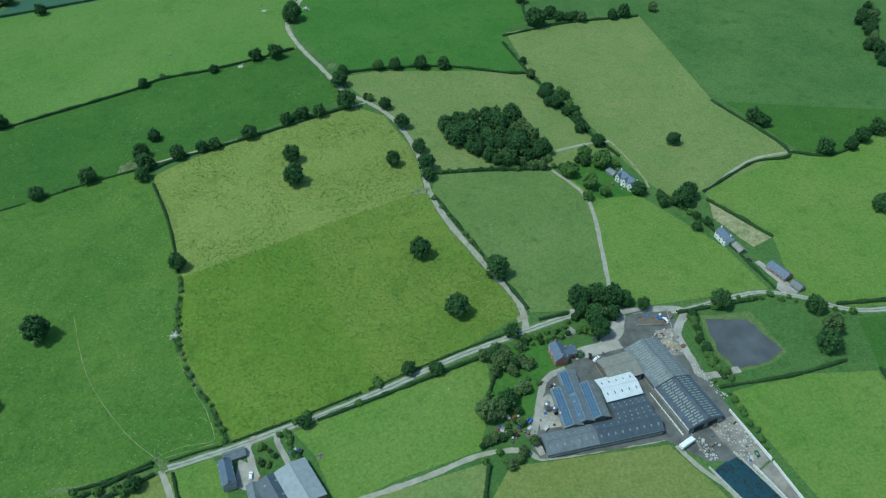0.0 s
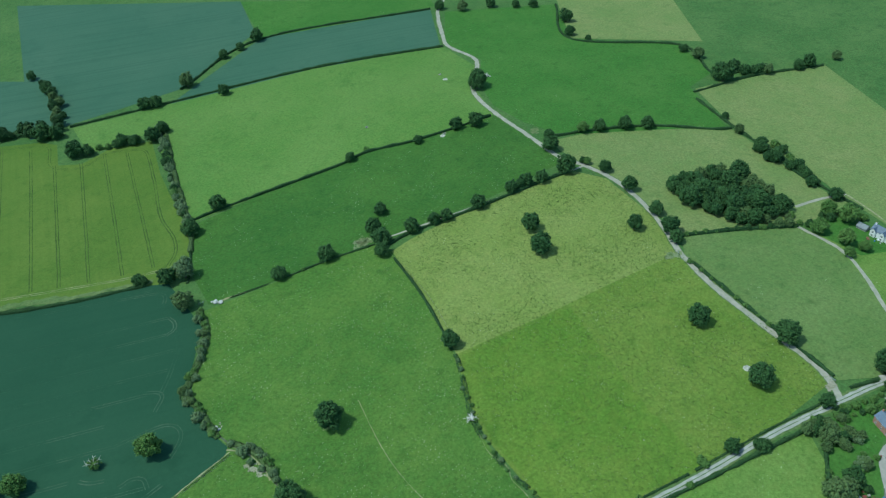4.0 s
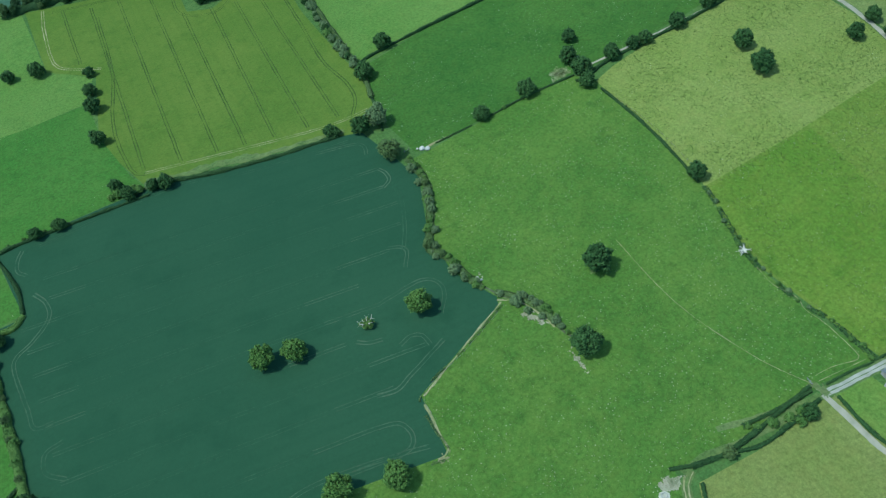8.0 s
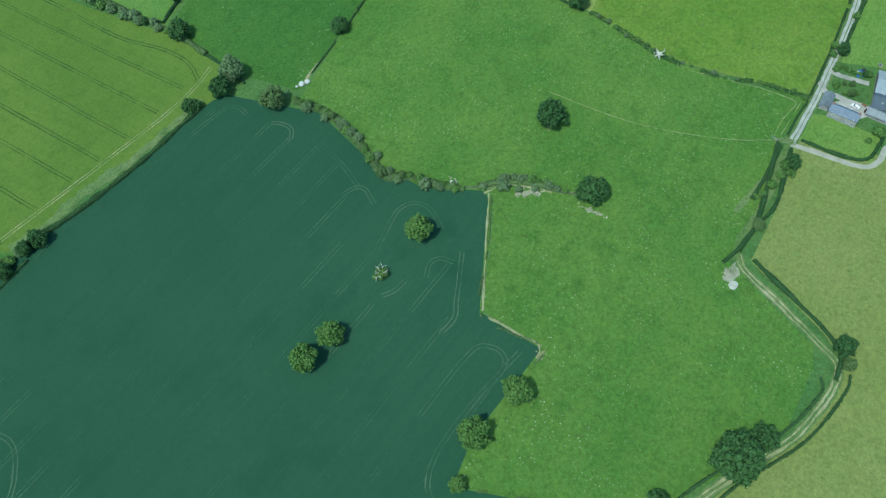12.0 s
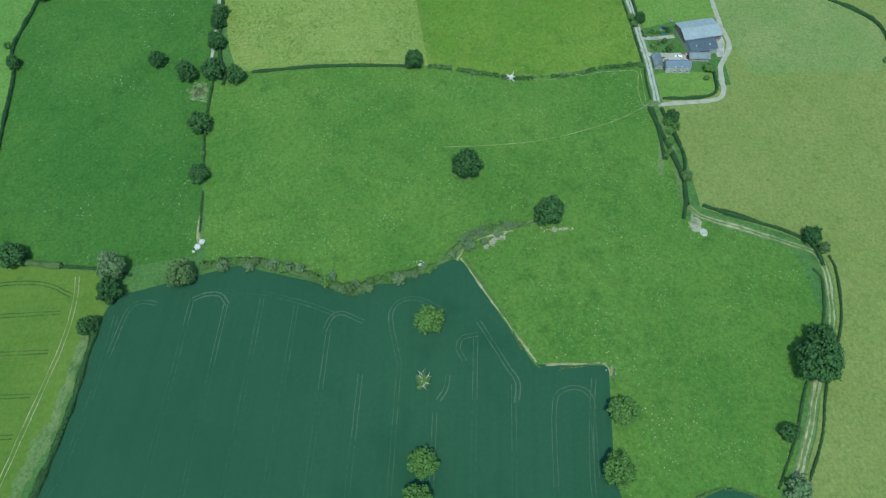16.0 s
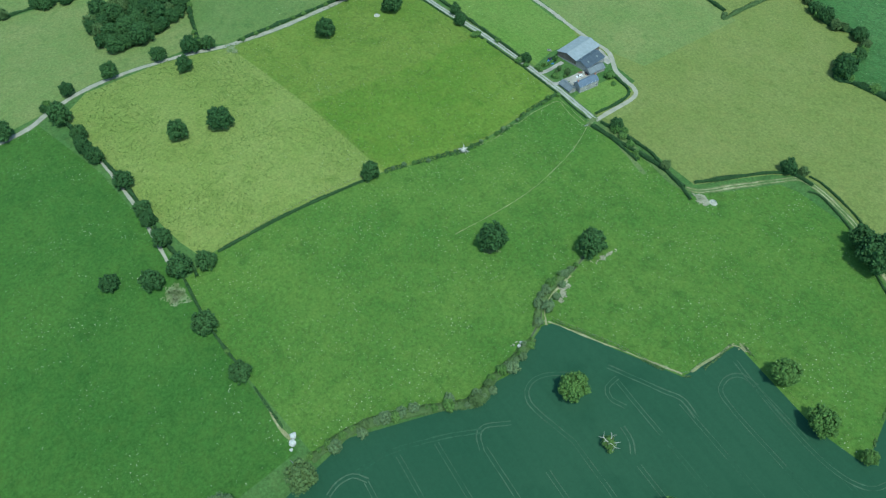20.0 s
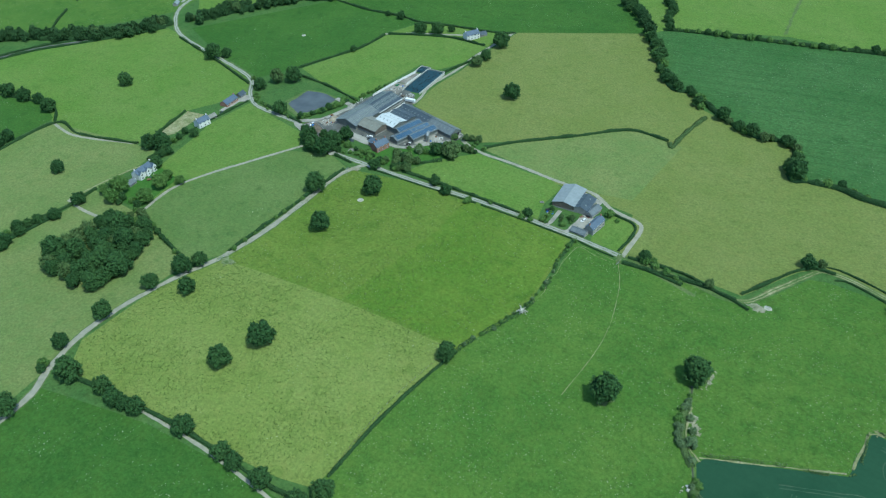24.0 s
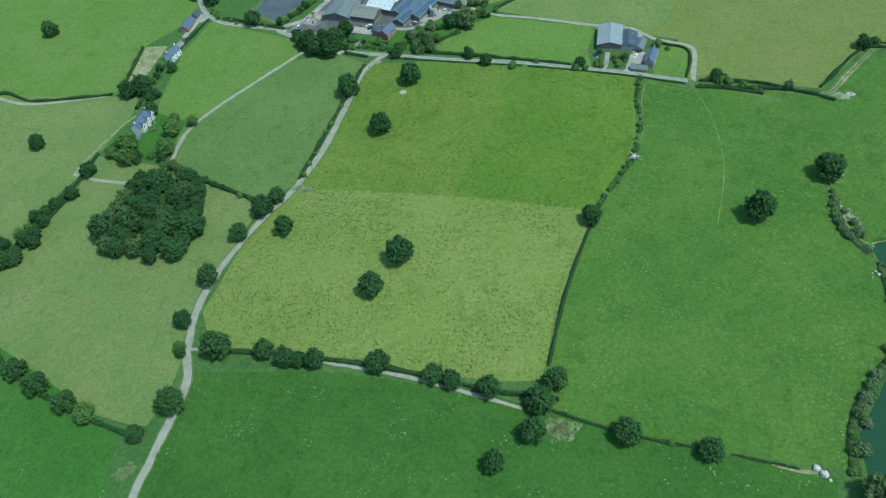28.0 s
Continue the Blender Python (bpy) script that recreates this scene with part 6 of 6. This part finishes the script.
def vehicle(x, y, turn, paint, label, long=4.3, kind="car"):
    """A car or van: body with a shaped cabin, glass all round, wheels with rims, lamps and bumpers."""
    ob = base(kind, x, y, turn, label, kind, "parked vehicles")
    l, w = long / 2, 0.88
    g = Geo().loft([[(px, s * w, z) for px, z in ((-l, 0.35), (l, 0.35), (l, 0.75), (l * 0.55, 0.92), (-l, 0.95))] for s in (-1, 1)])
    part("body", g, paint, ob)
    roof = 1.45 if kind == "car" else 2.0
    part("cabin", Geo().loft([[(px, s * (w - 0.06), 0.93) for px, s in ((-l * 0.95, -1), (l * 0.5, -1), (l * 0.5, 1), (-l * 0.95, 1))], [(px, s * (w - 0.18), roof) for px, s in ((-l * 0.8, -1), (l * 0.18, -1), (l * 0.18, 1), (-l * 0.8, 1))]]), paint, ob)
    part("windscreen", Geo().sheet([(l * 0.51, -w + 0.16, 0.98), (l * 0.51, w - 0.16, 0.98), (l * 0.21, w - 0.24, roof - 0.04), (l * 0.21, -w + 0.24, roof - 0.04)], 0.03), "pane", ob)
    for s in (-1, 1):
        q = [(-l * 0.8, s * (w - 0.05), 1.0), (l * 0.4, s * (w - 0.05), 1.0), (l * 0.14, s * (w - 0.15), roof - 0.1), (-l * 0.74, s * (w - 0.15), roof - 0.1)]
        part("side_window", Geo().sheet(q if s < 0 else q[::-1], 0.02), "pane", ob)
        part("headlight", Geo().box(l - 0.02, s * 0.6 - 0.16, 0.58, l + 0.03, s * 0.6 + 0.16, 0.74), "frame", ob)
        for px in (-l * 0.62, l * 0.62):
            t = part("wheel", Geo().tube((px, s * (w - 0.12), 0.32), (px, s * (w + 0.02), 0.32), 0.32, 0.32, 12), "tyre", ob)
            part("rim", Geo().tube((px, s * (w + 0.02), 0.32), (px, s * (w + 0.03), 0.32), 0.18, 0.16, 8), "steel", t)


vehicle(21.2, 236.5, 70, "white_paint", "silver-white car parked in the small farmyard")
vehicle(213.0, 222.0, 20, "white_paint", "white pickup parked by the farm sheds", 4.8)
vehicle(211.0, 225.0, 60, "black_paint", "dark car parked by the farm sheds")
vehicle(264, 232, 100, "blue_paint", "blue van parked by the yard wall", 5.0, "van")
vehicle(266.5, 229, 95, "white_paint", "white van parked by the yard wall", 5.0, "van")
vehicle(329, 356, 40, "white_paint", "white car parked beside the white house")
vehicle(351, 249, 80, "black_paint", "dark car on the bungalow drive")


def skip(x, y, turn, paint, label):
    ob = base("skip", x, y, turn, label, "skip")
    part("tub", Geo().loft([[(px * k, py * k2, z) for px, py in ((-1.8, -0.9), (1.8, -0.9), (1.8, 0.9), (-1.8, 0.9))] for k, k2, z in ((0.7, 0.9, 0.0), (1, 1, 1.2), (0.95, 0.93, 1.2), (0.68, 0.85, 0.15))], True), paint, ob)
    part("rim_bar", Geo().box(-1.85, -0.97, 1.14, 1.85, -0.91, 1.26), paint, ob)


skip(250, 136, 70, "green_paint", "green metal skip on the silage apron")
skip(158, 203, 20, "blue_paint", "blue metal skip among farm scrap")


def trailer(x, y, turn, label, length=9.0, paint="white_paint"):
    ob = base("trailer", x, y, turn, label, "trailer", "trailers")
    l = length / 2
    part("box", Geo().box(-l, -1.3, 0.9, l, 1.3, 3.1, 0.06), paint, ob)
    for px in (-l * 0.5, -l * 0.25, l * 0.6):
        for s in (-1, 1):
            part("wheel", Geo().tube((px, s * 1.0, 0.45), (px, s * 1.28, 0.45), 0.45, 0.45, 10), "tyre", ob)
    part("chassis", Geo().box(-l, -0.7, 0.55, l + 0.8, 0.7, 0.88), "dark", ob)


trailer(221.5, 156.0, 8, "white box trailer beside the silage clamp")
for (x, y), a in zip([(847,3), (826,-19), (807,-37)], (60, 60, 60)):
    trailer(x, y, a, "long white lorry trailer on the distant road", 13.0)
R2 = np.random.default_rng(11)


def scrap(x, y):
    """A piece of farmyard clutter: a crate, drum, bag or stack of sheets."""
    k = int(R2.integers(5))
    paint = ("rust", "blue_paint", "white_paint", "steel", "stone", "board", "red_paint", "tyre")[int(R2.integers(8))]
    what = dict(rust="rusty brown", blue_paint="bright blue", white_paint="off-white", steel="grey galvanised", stone="pale stone-coloured", board="brown wooden", red_paint="faded red", tyre="black rubber")[paint]
    turn = R2.uniform(0, 90)
    if k == 0:
        ob = base("crate", x, y, turn, f"{what} crate among the farm clutter", "crate", "farm clutter")
        for s in (-1, 1):
            part("side", Geo().box(-0.8, s * 0.6 - 0.04, 0.0, 0.8, s * 0.6 + 0.04, 0.9), paint, ob)
            part("end", Geo().box(s * 0.8 - 0.04, -0.55, 0.0, s * 0.8 + 0.04, 0.55, 0.9), paint, ob)
        part("floor_board", Geo().box(-0.75, -0.55, 0.02, 0.75, 0.55, 0.1), paint, ob)
    elif k == 1:
        ob = base("drum", x, y, turn, f"{what} drum among the farm clutter", "drum", "farm clutter")
        part("barrel", Geo().loft([[(math.cos(0.524 * a) * r, math.sin(0.524 * a) * r, z) for a in range(12)] for r, z in ((0.38, 0), (0.42, 0.04), (0.4, 0.5), (0.42, 0.96), (0.38, 1.0))]), paint, ob)
        part("lid", Geo().tube((0, 0, 1.0), (0, 0, 1.05), 0.36, 0.34, 10), "steel", ob)
    elif k == 2:
        ob = base("bale_bag", x, y, turn, f"{what} tied bulk bag among the farm clutter", "bag", "farm clutter")
        part("bag", Geo().blob((0, 0, 0.6), 0.75, int(R2.integers(99)), 0.3, 10, 0.85), paint, ob)
        part("neck", Geo().tube((0, 0, 1.1), (0.05, 0, 1.45), 0.2, 0.1, 7), paint, ob)
    elif k == 3:
        ob = base("sheet_stack", x, y, turn, f"stack of {what} sheets on the yard", "stack", "farm clutter")
        for i in range(4):
            part("sheet", Geo().box(-1.3 + R2.uniform(-0.15, 0.15), -0.7, 0.09 * i, 1.3, 0.7 + R2.uniform(-0.1, 0.1), 0.09 * i + 0.07), paint, ob)
    else:
        ob = base("tipping_cart", x, y, turn, f"{what} old cart standing on the yard", "cart", "farm clutter")
        part("bed", Geo().box(-1.5, -0.9, 0.55, 1.5, 0.9, 1.15, 0.05), paint, ob)
        for s in (-1, 1):
            part("wheel", Geo().tube((0, s * 0.92, 0.42), (0, s * 1.12, 0.42), 0.42, 0.42, 10), "tyre", ob)
        part("drawbar", Geo().box(1.5, -0.06, 0.6, 2.6, 0.06, 0.72), "rust", ob)


for x0, y0, x1, y1, n in ((140, 196, 158, 213, 30), (252, 206, 265, 222, 26), (163, 195, 176, 208, 10), (241, 134, 254, 160, 8), (258, 228, 272, 238, 8), (176, 213, 184, 222, 5), (215, 214, 220, 226, 5), (42, 236, 47, 241, 9), (18, 228, 26, 233, 5), (228, 146, 240, 158, 8), (318, 342, 330, 362, 6), (346, 262, 356, 270, 4)):
    for _ in range(n):
        scrap(R2.uniform(x0, x1), R2.uniform(y0, y1))


def rubble(x0, y0, x1, y1, n, label):
    """Loose broken stone and concrete over a patch of yard."""
    g = Geo()
    for k in range(n):
        x, y, r = R2.uniform(x0, x1), R2.uniform(y0, y1), R2.uniform(0.15, 0.6)
        g.blob((x, y, float(terrain(x, y)) + 0.2 + r * 0.3), r, k, 0.6, 6, 0.6)
    tagged(new("rubble", g.mesh("rubble", MAT["stone"])), label, "rubble", "", "stuff")


def spoil_mound(x, y, length, width, turn, material, label):
    """A low uneven mound tipped in a yard bay."""
    rings = []
    for i in range(13):
        k = -1 + i / 6
        rings.append([(k * length / 2, math.cos(a) * width / 2 * (1 - 0.5 * k * k) * (1 + 0.2 * noise.noise(Vector((k * 3, a, x)))),
                       -0.2 + math.sin(a) * 1.5 * (1 - 0.8 * k * k) * (1 + 0.5 * noise.noise(Vector((k * 4, a * 2, y))))) for a in np.linspace(0, math.pi, 11)])
    ob = tagged(new("spoil_mound", Geo().loft(rings).mesh("spoil_mound", MAT[material])), label, "mound", "yard mounds")
    ob.matrix_basis = pose(x, y, float(terrain(x, y)) + 0.2, 0, 0, turn)


spoil_mound(260, 231.5, 19, 7.5, -28, "muck", "brown muck mound between yard walls")
spoil_mound(258, 213, 13, 7, -65, "straw_heap", "pale mound of old silage and rubble in the yard")
rubble(252, 206, 265, 224, 170, "pale rubble heaped in the yard corner")
rubble(241, 134, 255, 160, 120, "broken pale concrete on the apron")
rubble(226, 143, 231, 158, 60, "pale rubble along the track")
rubble(164, 196, 177, 210, 40, "loose stone round the silos")
rubble(258, 170, 262, 196, 50, "pale rubble along the shed")

# ---- tramlines, paths, bare ground ----
def wheelings(pts, material, label, width=0.42):
    """A pair of wheel marks, 1.9 m apart."""
    line = np.array(pts, float)
    side = np.gradient(line, axis=0)
    side = np.stack([-side[:, 1], side[:, 0]], 1) / np.linalg.norm(side, axis=1)[:, None]
    for s in (-0.95, 0.95):
        ribbon(line + side * s, width, material, label, 0.13, "tramline", "tramline", 0.95, False)


wheelings(smooth(EAST, 2.0), "dry", "pale ruts along the grassy lane", 0.9)


def drill_line(k, x):
    """The y of the wheat's k-th tramline at x; they lie 17.2 m apart."""
    return 524 - 17.2 * k - 0.148 * (x + 190)


EAST_ENDS = (-118, -123, -122, -128, -143, -168, -164, -190, -156, -181, -198, -196, -263, -265, -256, -258)
for k, east in enumerate(EAST_ENDS):
    west = -336 if k > 1 else -318
    for a, b, cover in ((east, east - 30, "rut_pale"), (east - 30, west + 20, "rut"), (west + 20, west, "rut_pale")):
        wheelings([(x, drill_line(k, x)) for x in np.arange(a, b - 2.5, -5.0)], cover, "faint wheel marks through the wheat", 0.28)
TURNS = ([(-118,513), (-116,507), (-117,500), (-123,496)], [(-118,530), (-116,538), (-121,544), (-145,550)], [(-143,450), (-137,447), (-135,442), (-141,432)],
         [(-164,417), (-148,419), (-138,419), (-132,414), (-132,405), (-140,394)], [(-167,388), (-160,390), (-155,387), (-154,380)],
         [(-190,368), (-180,366), (-170,370), (-157,375), (-147,379)], [(-198,353), (-188,350), (-185,342), (-188,336), (-196,335)],
         [(-181,332), (-209,339), (-234,343), (-248,342), (-256,337), (-259,325)], [(-290,333), (-263,328), (-257,320), (-257,314), (-266,311), (-302,318)],
         [(-284,297), (-256,292), (-250,288), (-251,281), (-258,277)], [(-325,534), (-320,523), (-321,511), (-332,500), (-342,494), (-344,484), (-342,457), (-341,445), (-332,443)],
         [(-330,430), (-339,428), (-341,418), (-333,409)], [(-334,391), (-342,387), (-342,379), (-334,374)], [(-325,573), (-329,566), (-330,557), (-326,551)],
         [(-185,402), (-180,398), (-173,396)])
for line in TURNS:
    wheelings(smooth(line, 2.0), "rut_pale", "pale wheel marks turning at the wheat's headland", 0.42)
wheelings(smooth([(-117,498), (-118,482), (-127,460), (-136,444)], 2.0), "rut", "faint wheel marks along the wheat's edge", 0.4)
wheelings(smooth([(-122,549), (-146,552), (-172,556), (-198,562), (-231,573), (-315,571)], 4.0), "rut", "faint wheel marks along the wheat's edge", 0.4)
for (x, y), (u, w) in (((-248,830), (-252,745)), ((-227,818), (-243,600)), ((-205,816), (-220,594)), ((-182,803), (-197,590)), ((-166,766), (-179,586)), ((-145,759), (-160,582)), ((-125,764), (-138,578)), ((-107,757), (-117,576))):
    n = int(math.dist((x, y), (u, w)) / 5)
    wheelings([(x + (u - x) * k / n, y + (w - y) * k / n) for k in range(n + 1)], "rut_dark", "dark wheel marks through the barley", 0.55)
wheelings(smooth([(-120,764), (-103,758), (-92,748), (-95,693), (-100,642), (-97,606), (-100,585), (-108,572)]), "rut_dark", "dark wheel marks along the barley's edge", 0.6)
wheelings(smooth([(-226,801), (-234,721), (-249,657), (-250,606), (-243,596)]), "rut_dark", "dark wheel marks along the barley's edge", 0.6)
wheelings(smooth([(-97,571), (-110,570), (-133,572), (-156,577), (-178,582), (-204,588), (-243,597)]), "dry", "pale worn wheel marks along the barley's foot", 0.36)
wheelings(smooth([(-262,840), (-267,806), (-269,758), (-258,742), (-240,730)]), "dry", "pale wheel marks in the barley's corner", 0.5)
wheelings(smooth([(-256,832), (-218,822), (-176,808), (-167,798), (-168,764), (-146,750), (-122,764)]), "rut_dark", "dark wheel marks along the barley's edge", 0.4)
for line in ([(-38, 383), (-39, 359), (-39, 341), (-37, 323), (-33, 306), (-26, 284), (-17, 266)], [(9,329), (8,316), (12,304), (10,297), (12,286), (12,270), (10,264), (-2,267), (-13,268)], [(13,262), (4,263), (-13,265)]):
    ribbon(line, 0.26, "dry", "narrow trodden cattle path", 0.12, "path", "path", 0.95)
BARE = (("speckle", [(27,520), (25,514), (18,512), (11,514), (14,521)], "bare trampled earth under the hedge tree"),
        ("worn", [(24,515), (16,513), (15,521), (22,525)], "worn earth beneath an oak"),
        ("mud", [(-107,375), (-99,365), (-97,358), (-102,361), (-107,370)], "pale trodden mud on the stream bank"),
        ("mud", [(-98,340), (-98,332), (-98,322), (-99,324), (-100,335)], "pale stony stream bed"),
        ("worn", [(-55,378), (-57,370), (-61,372), (-60,378)], "worn earth beneath an oak"),
        ("dry", [(-181,325), (-175,324), (-176,322), (-180,322)], "pale bare corner beside the wheat"),
        ("worn", [(-19,267), (-16,267), (-13,262), (-13,256), (-18,259)], "pale worn gateway"),
        ("mud", [(-110,406), (-108,402), (-111,401), (-112,405)], "pale trodden mud on the stream bank"),
        ("mud", [(-103, 266), (-99, 264), (-94, 263), (-96, 261), (-102, 258), (-106, 259), (-106, 263)], "pale stony ground round a feeder by the lane"),
        ("speckle", [(198,398), (195,392), (184,396), (188,402)], "pale worn field gateway"),
        ("soil", [(189,269), (195,270), (195,266), (188,263)], "pale stony gateway beside the lane"),
        ("concrete", [(208,248), (215,248), (215,244), (208,243)], "grey gravel circle in the farmhouse garden"),
        ("worn", [(203,583), (197,576), (192,579), (196,587)], "pale worn verge beside the track"))
for material, outline, label in BARE:
    ragged(outline, material, label)
for line in ([(-111,383), (-126,376), (-142,369), (-160,361), (-171,356)], [(-173,352), (-174,338), (-175,326), (-182,323)], [(-112,385), (-104,379), (-99,368), (-97,355)]):
    ribbon(line, 0.9, "dry", "pale dry fringe of stalks beside the wheat", 0.15, "verge", "verge", 0.9)
ribbon([(-86,512), (-78,513), (-66,512)], 1.1, "dry", "pale trodden strip along the thin hedge", 0.14, "path", "path", 0.95)
STREAM = [(-118,410), (-112,394), (-106,383), (-99,377), (-97,367), (-95,351), (-92,341)]
ribbon(STREAM, 2.0, "verge", "weedy bank of the little stream", 0.13, "bank", "bank", 0.6)
ribbon(STREAM, 0.6, "ditch", "narrow brown stream", 0.2, "water", "stream", 0.5)


def dead_tree(x, y, d, label):
    """A bleached dead crown: a short trunk and crooked bare limbs."""
    ob = base("dead_tree", x, y, 0, label, "dead tree")
    rng = np.random.default_rng(int(abs(x * 7 + y)))
    part("stem", Geo().tube((0, 0, -0.3), (0.1, 0.1, d * 0.2), d * 0.05, d * 0.035, 8), "bleached", ob)
    for i in range(20):
        a, k = 6.28 * i * 0.382 + rng.uniform(-0.2, 0.2), rng.uniform(0.35, 0.95)
        m = (math.cos(a) * d * 0.24 * k, math.sin(a) * d * 0.24 * k, d * rng.uniform(0.1, 0.26))
        e = (m[0] * 1.8 + rng.uniform(-0.5, 0.5), m[1] * 1.8 + rng.uniform(-0.5, 0.5), m[2] * rng.uniform(0.4, 1.5))
        limb = part("limb", Geo().tube((0.1, 0.1, d * 0.17), m, d * 0.026, d * 0.018, 6).tube(m, e, d * 0.016, d * 0.004, 5), "bleached", ob)
        for j in range(3):
            n = [m[c] * rng.uniform(0.5, 1.1) for c in range(3)]
            part("twig", Geo().tube(n, (n[0] * 1.3 + rng.uniform(-0.9, 0.9), n[1] * 1.3 + rng.uniform(-0.9, 0.9), n[2] + rng.uniform(0.0, 0.8)), d * 0.011, d * 0.004, 4), "bleached", limb)


s0 = 335 / 350
dead_tree(10, 339.4, 11, "bleached fallen dead tree beside the hedge")
dead_tree(227 * s0, 730 * s0, 10, "bleached dead tree beside the track")
for x, y in [(-105,470)]:
    dead_tree(x, y, 4.5, "small bleached dead shrub on the stream bank")
x, y, d = OAKS[9]
ob = base("stag_oak", x, y, 0, "half-dead oak with bare white antlers above leaf", "tree", "lone field trees")
v, q = crown(77, 34, 3600, 0.08, 0.5, 0.12, uneven=1.3)
c = new("crown", quick_mesh("crown", v * d * 0.85, q, MAT["leaf_bright"]))
c.parent = ob
part("trunk", trunk_geo(5, 0.3, 0.04, 4), "bark", ob).scale = (d, d, d)
for a, k, h in ((0.3, 0.52, 0.5), (1.1, 0.34, 0.66), (2.5, 0.3, 0.62), (3.0, 0.55, 0.5), (3.5, 0.42, 0.6), (5.2, 0.38, 0.58)):
    mid = (math.cos(a) * d * k * 0.6, math.sin(a) * d * k * 0.6, d * (h - 0.06))
    tip = (math.cos(a + 0.25) * d * k, math.sin(a + 0.25) * d * k, d * h)
    limb = part("bare_limb", Geo().tube((0, 0, d * 0.3), mid, 0.2, 0.13, 5).tube(mid, tip, 0.13, 0.04, 5), "bleached", ob)
    part("twig", Geo().tube(mid, (math.cos(a - 0.5) * d * k * 0.9, math.sin(a - 0.5) * d * k * 0.9, d * (h + 0.03)), 0.08, 0.03, 4), "bleached", limb)


def boulder(x, y, r):
    ob = tagged(new("boulder", Geo().blob((0, 0, r * 0.4), r, int(x * 3 + y), 0.45, 10, 0.7).mesh("boulder", MAT["stone"])), "pale grey-white boulder on the grass", "boulder", "pale boulders")
    ob.matrix_basis = pose(x, y, float(terrain(x, y)), 0, 0, 40 * x)


for x, y, r in ((-87.5, 512.5, 1.8), (-84.6, 510.5, 1.6), (-89.8, 514.5, 0.8), (218, 699, 1.2), (220, 697, 0.9), (216, 702, 0.8), (-113, 403, 1.1), (-112, 401, 0.8)):
    boulder(x, y, r)


def feeder(x, y, label="round galvanised cattle feeder on trodden ground"):
    ob = base("ring_feeder", x, y, 0, label, "feeder", "cattle feeders")
    n = 16
    for z in (0.15, 0.6, 1.1):
        turns = [6.2832 * a / n for a in range(n + 1)]
        part("hoop", Geo().loft([[(r * math.cos(a), r * math.sin(a), z + h) for r, h in ((1.2, 0), (1.25, 0.05), (1.3, 0), (1.25, -0.05))] for a in turns], False), "steel", ob)
    for a in range(n):
        c, s = 1.25 * math.cos(6.2832 * a / n), 1.25 * math.sin(6.2832 * a / n)
        part("bar", Geo().tube((c, s, -0.1), (c, s, 1.1), 0.035, 0.035, 4), "steel", ob)
    patch([(x + 2.6 * math.cos(k * 0.9), y + 2.2 * math.sin(k * 0.9)) for k in range(7)], "chalk", "pale ring of trodden ground", 0.15, "bare_ground", "bare ground", 6.0, 0.7)


for x, y in ((169, 311), (421, 91), (190, 747), (136, 643)):
    feeder(x * s0, y * s0)
feeder(-107, 259)


def gate(x, y, turn, wide=3.6, label="grey galvanised field gate between posts"):
    ob = base("field_gate", x, y, turn, label, "gate", "field gates")
    for s in (-1, 1):
        part("gate_post", Geo().box(s * (wide / 2 + 0.12) - 0.1, -0.1, -0.4, s * (wide / 2 + 0.12) + 0.1, 0.1, 1.5, 0.02), "board", ob)
        part("stile", Geo().tube((s * wide / 2 * 0.97, 0, 0.15), (s * wide / 2 * 0.97, 0, 1.2), 0.03, 0.03, 5), "steel", ob)
    for i in range(6):
        part("rail", Geo().tube((-wide / 2, 0, 0.18 + 0.2 * i), (wide / 2, 0, 0.18 + 0.2 * i), 0.025, 0.025, 5), "steel", ob)


for x, y, a in ((-17, 267, 80), (195, 397, 60), (-96, 517, 10), (190, 548, 10), (197, 270, 90), (44, 258, 0), (345, 405, 60)):
    gate(x, y, a)


def fence(pts, label="post and wire fence along the field edge"):
    """Posts every few metres with three strands of wire."""
    line = smooth(pts, 4.0)
    ob = tagged(new("wire_fence"), label, "fence", "field fences")
    g = Geo().box(-0.07, -0.07, -0.4, 0.07, 0.07, 1.25, 0.02).mesh("fence_post", MAT["board"])
    last = None
    for k, (x, y) in enumerate(line):
        z = float(terrain(x, y))
        p = new("fence_post", g)
        p.parent = ob
        p.matrix_basis = pose(x, y, z, 0, 0, 17 * k)
        if last:
            for h in (0.4, 0.75, 1.1):
                part("wire", Geo().tube((*last[:2], last[2] + h), (x, y, z + h), 0.012, 0.012, 3), "steel", ob)
        last = (x, y, z)


fence([(30,494), (33,441), (29,394)])
fence([(-111,380), (-142,367), (-170,357), (-172,342)], "post and wire fence beside the wheat")


def trough(x, y, turn):
    ob = base("water_trough", x, y, turn, "grey concrete cattle water trough", "trough", "water troughs")
    for s in (-1, 1):
        part("side", Geo().box(-1.2, s * 0.5 - 0.08, -0.1, 1.2, s * 0.5 + 0.08, 0.65, 0.02), "block", ob)
        part("end", Geo().box(s * 1.12 - 0.08, -0.41, -0.1, s * 1.12 + 0.08, 0.41, 0.64, 0.02), "block", ob)
    part("water_surface", Geo().box(-1.03, -0.41, 0.3, 1.03, 0.41, 0.5), "water", ob)
    patch([(x + 2.2 * math.cos(k * 0.9), y + 1.8 * math.sin(k * 0.9)) for k in range(7)], "worn", "worn turf round the trough", 0.15, "bare_ground", "bare ground", 6.0, 0.6)


for (x, y), a in zip([(55,232), (133,618), (84,670), (183,728)], (40, 10, 80, 20)):
    trough(x, y, a)
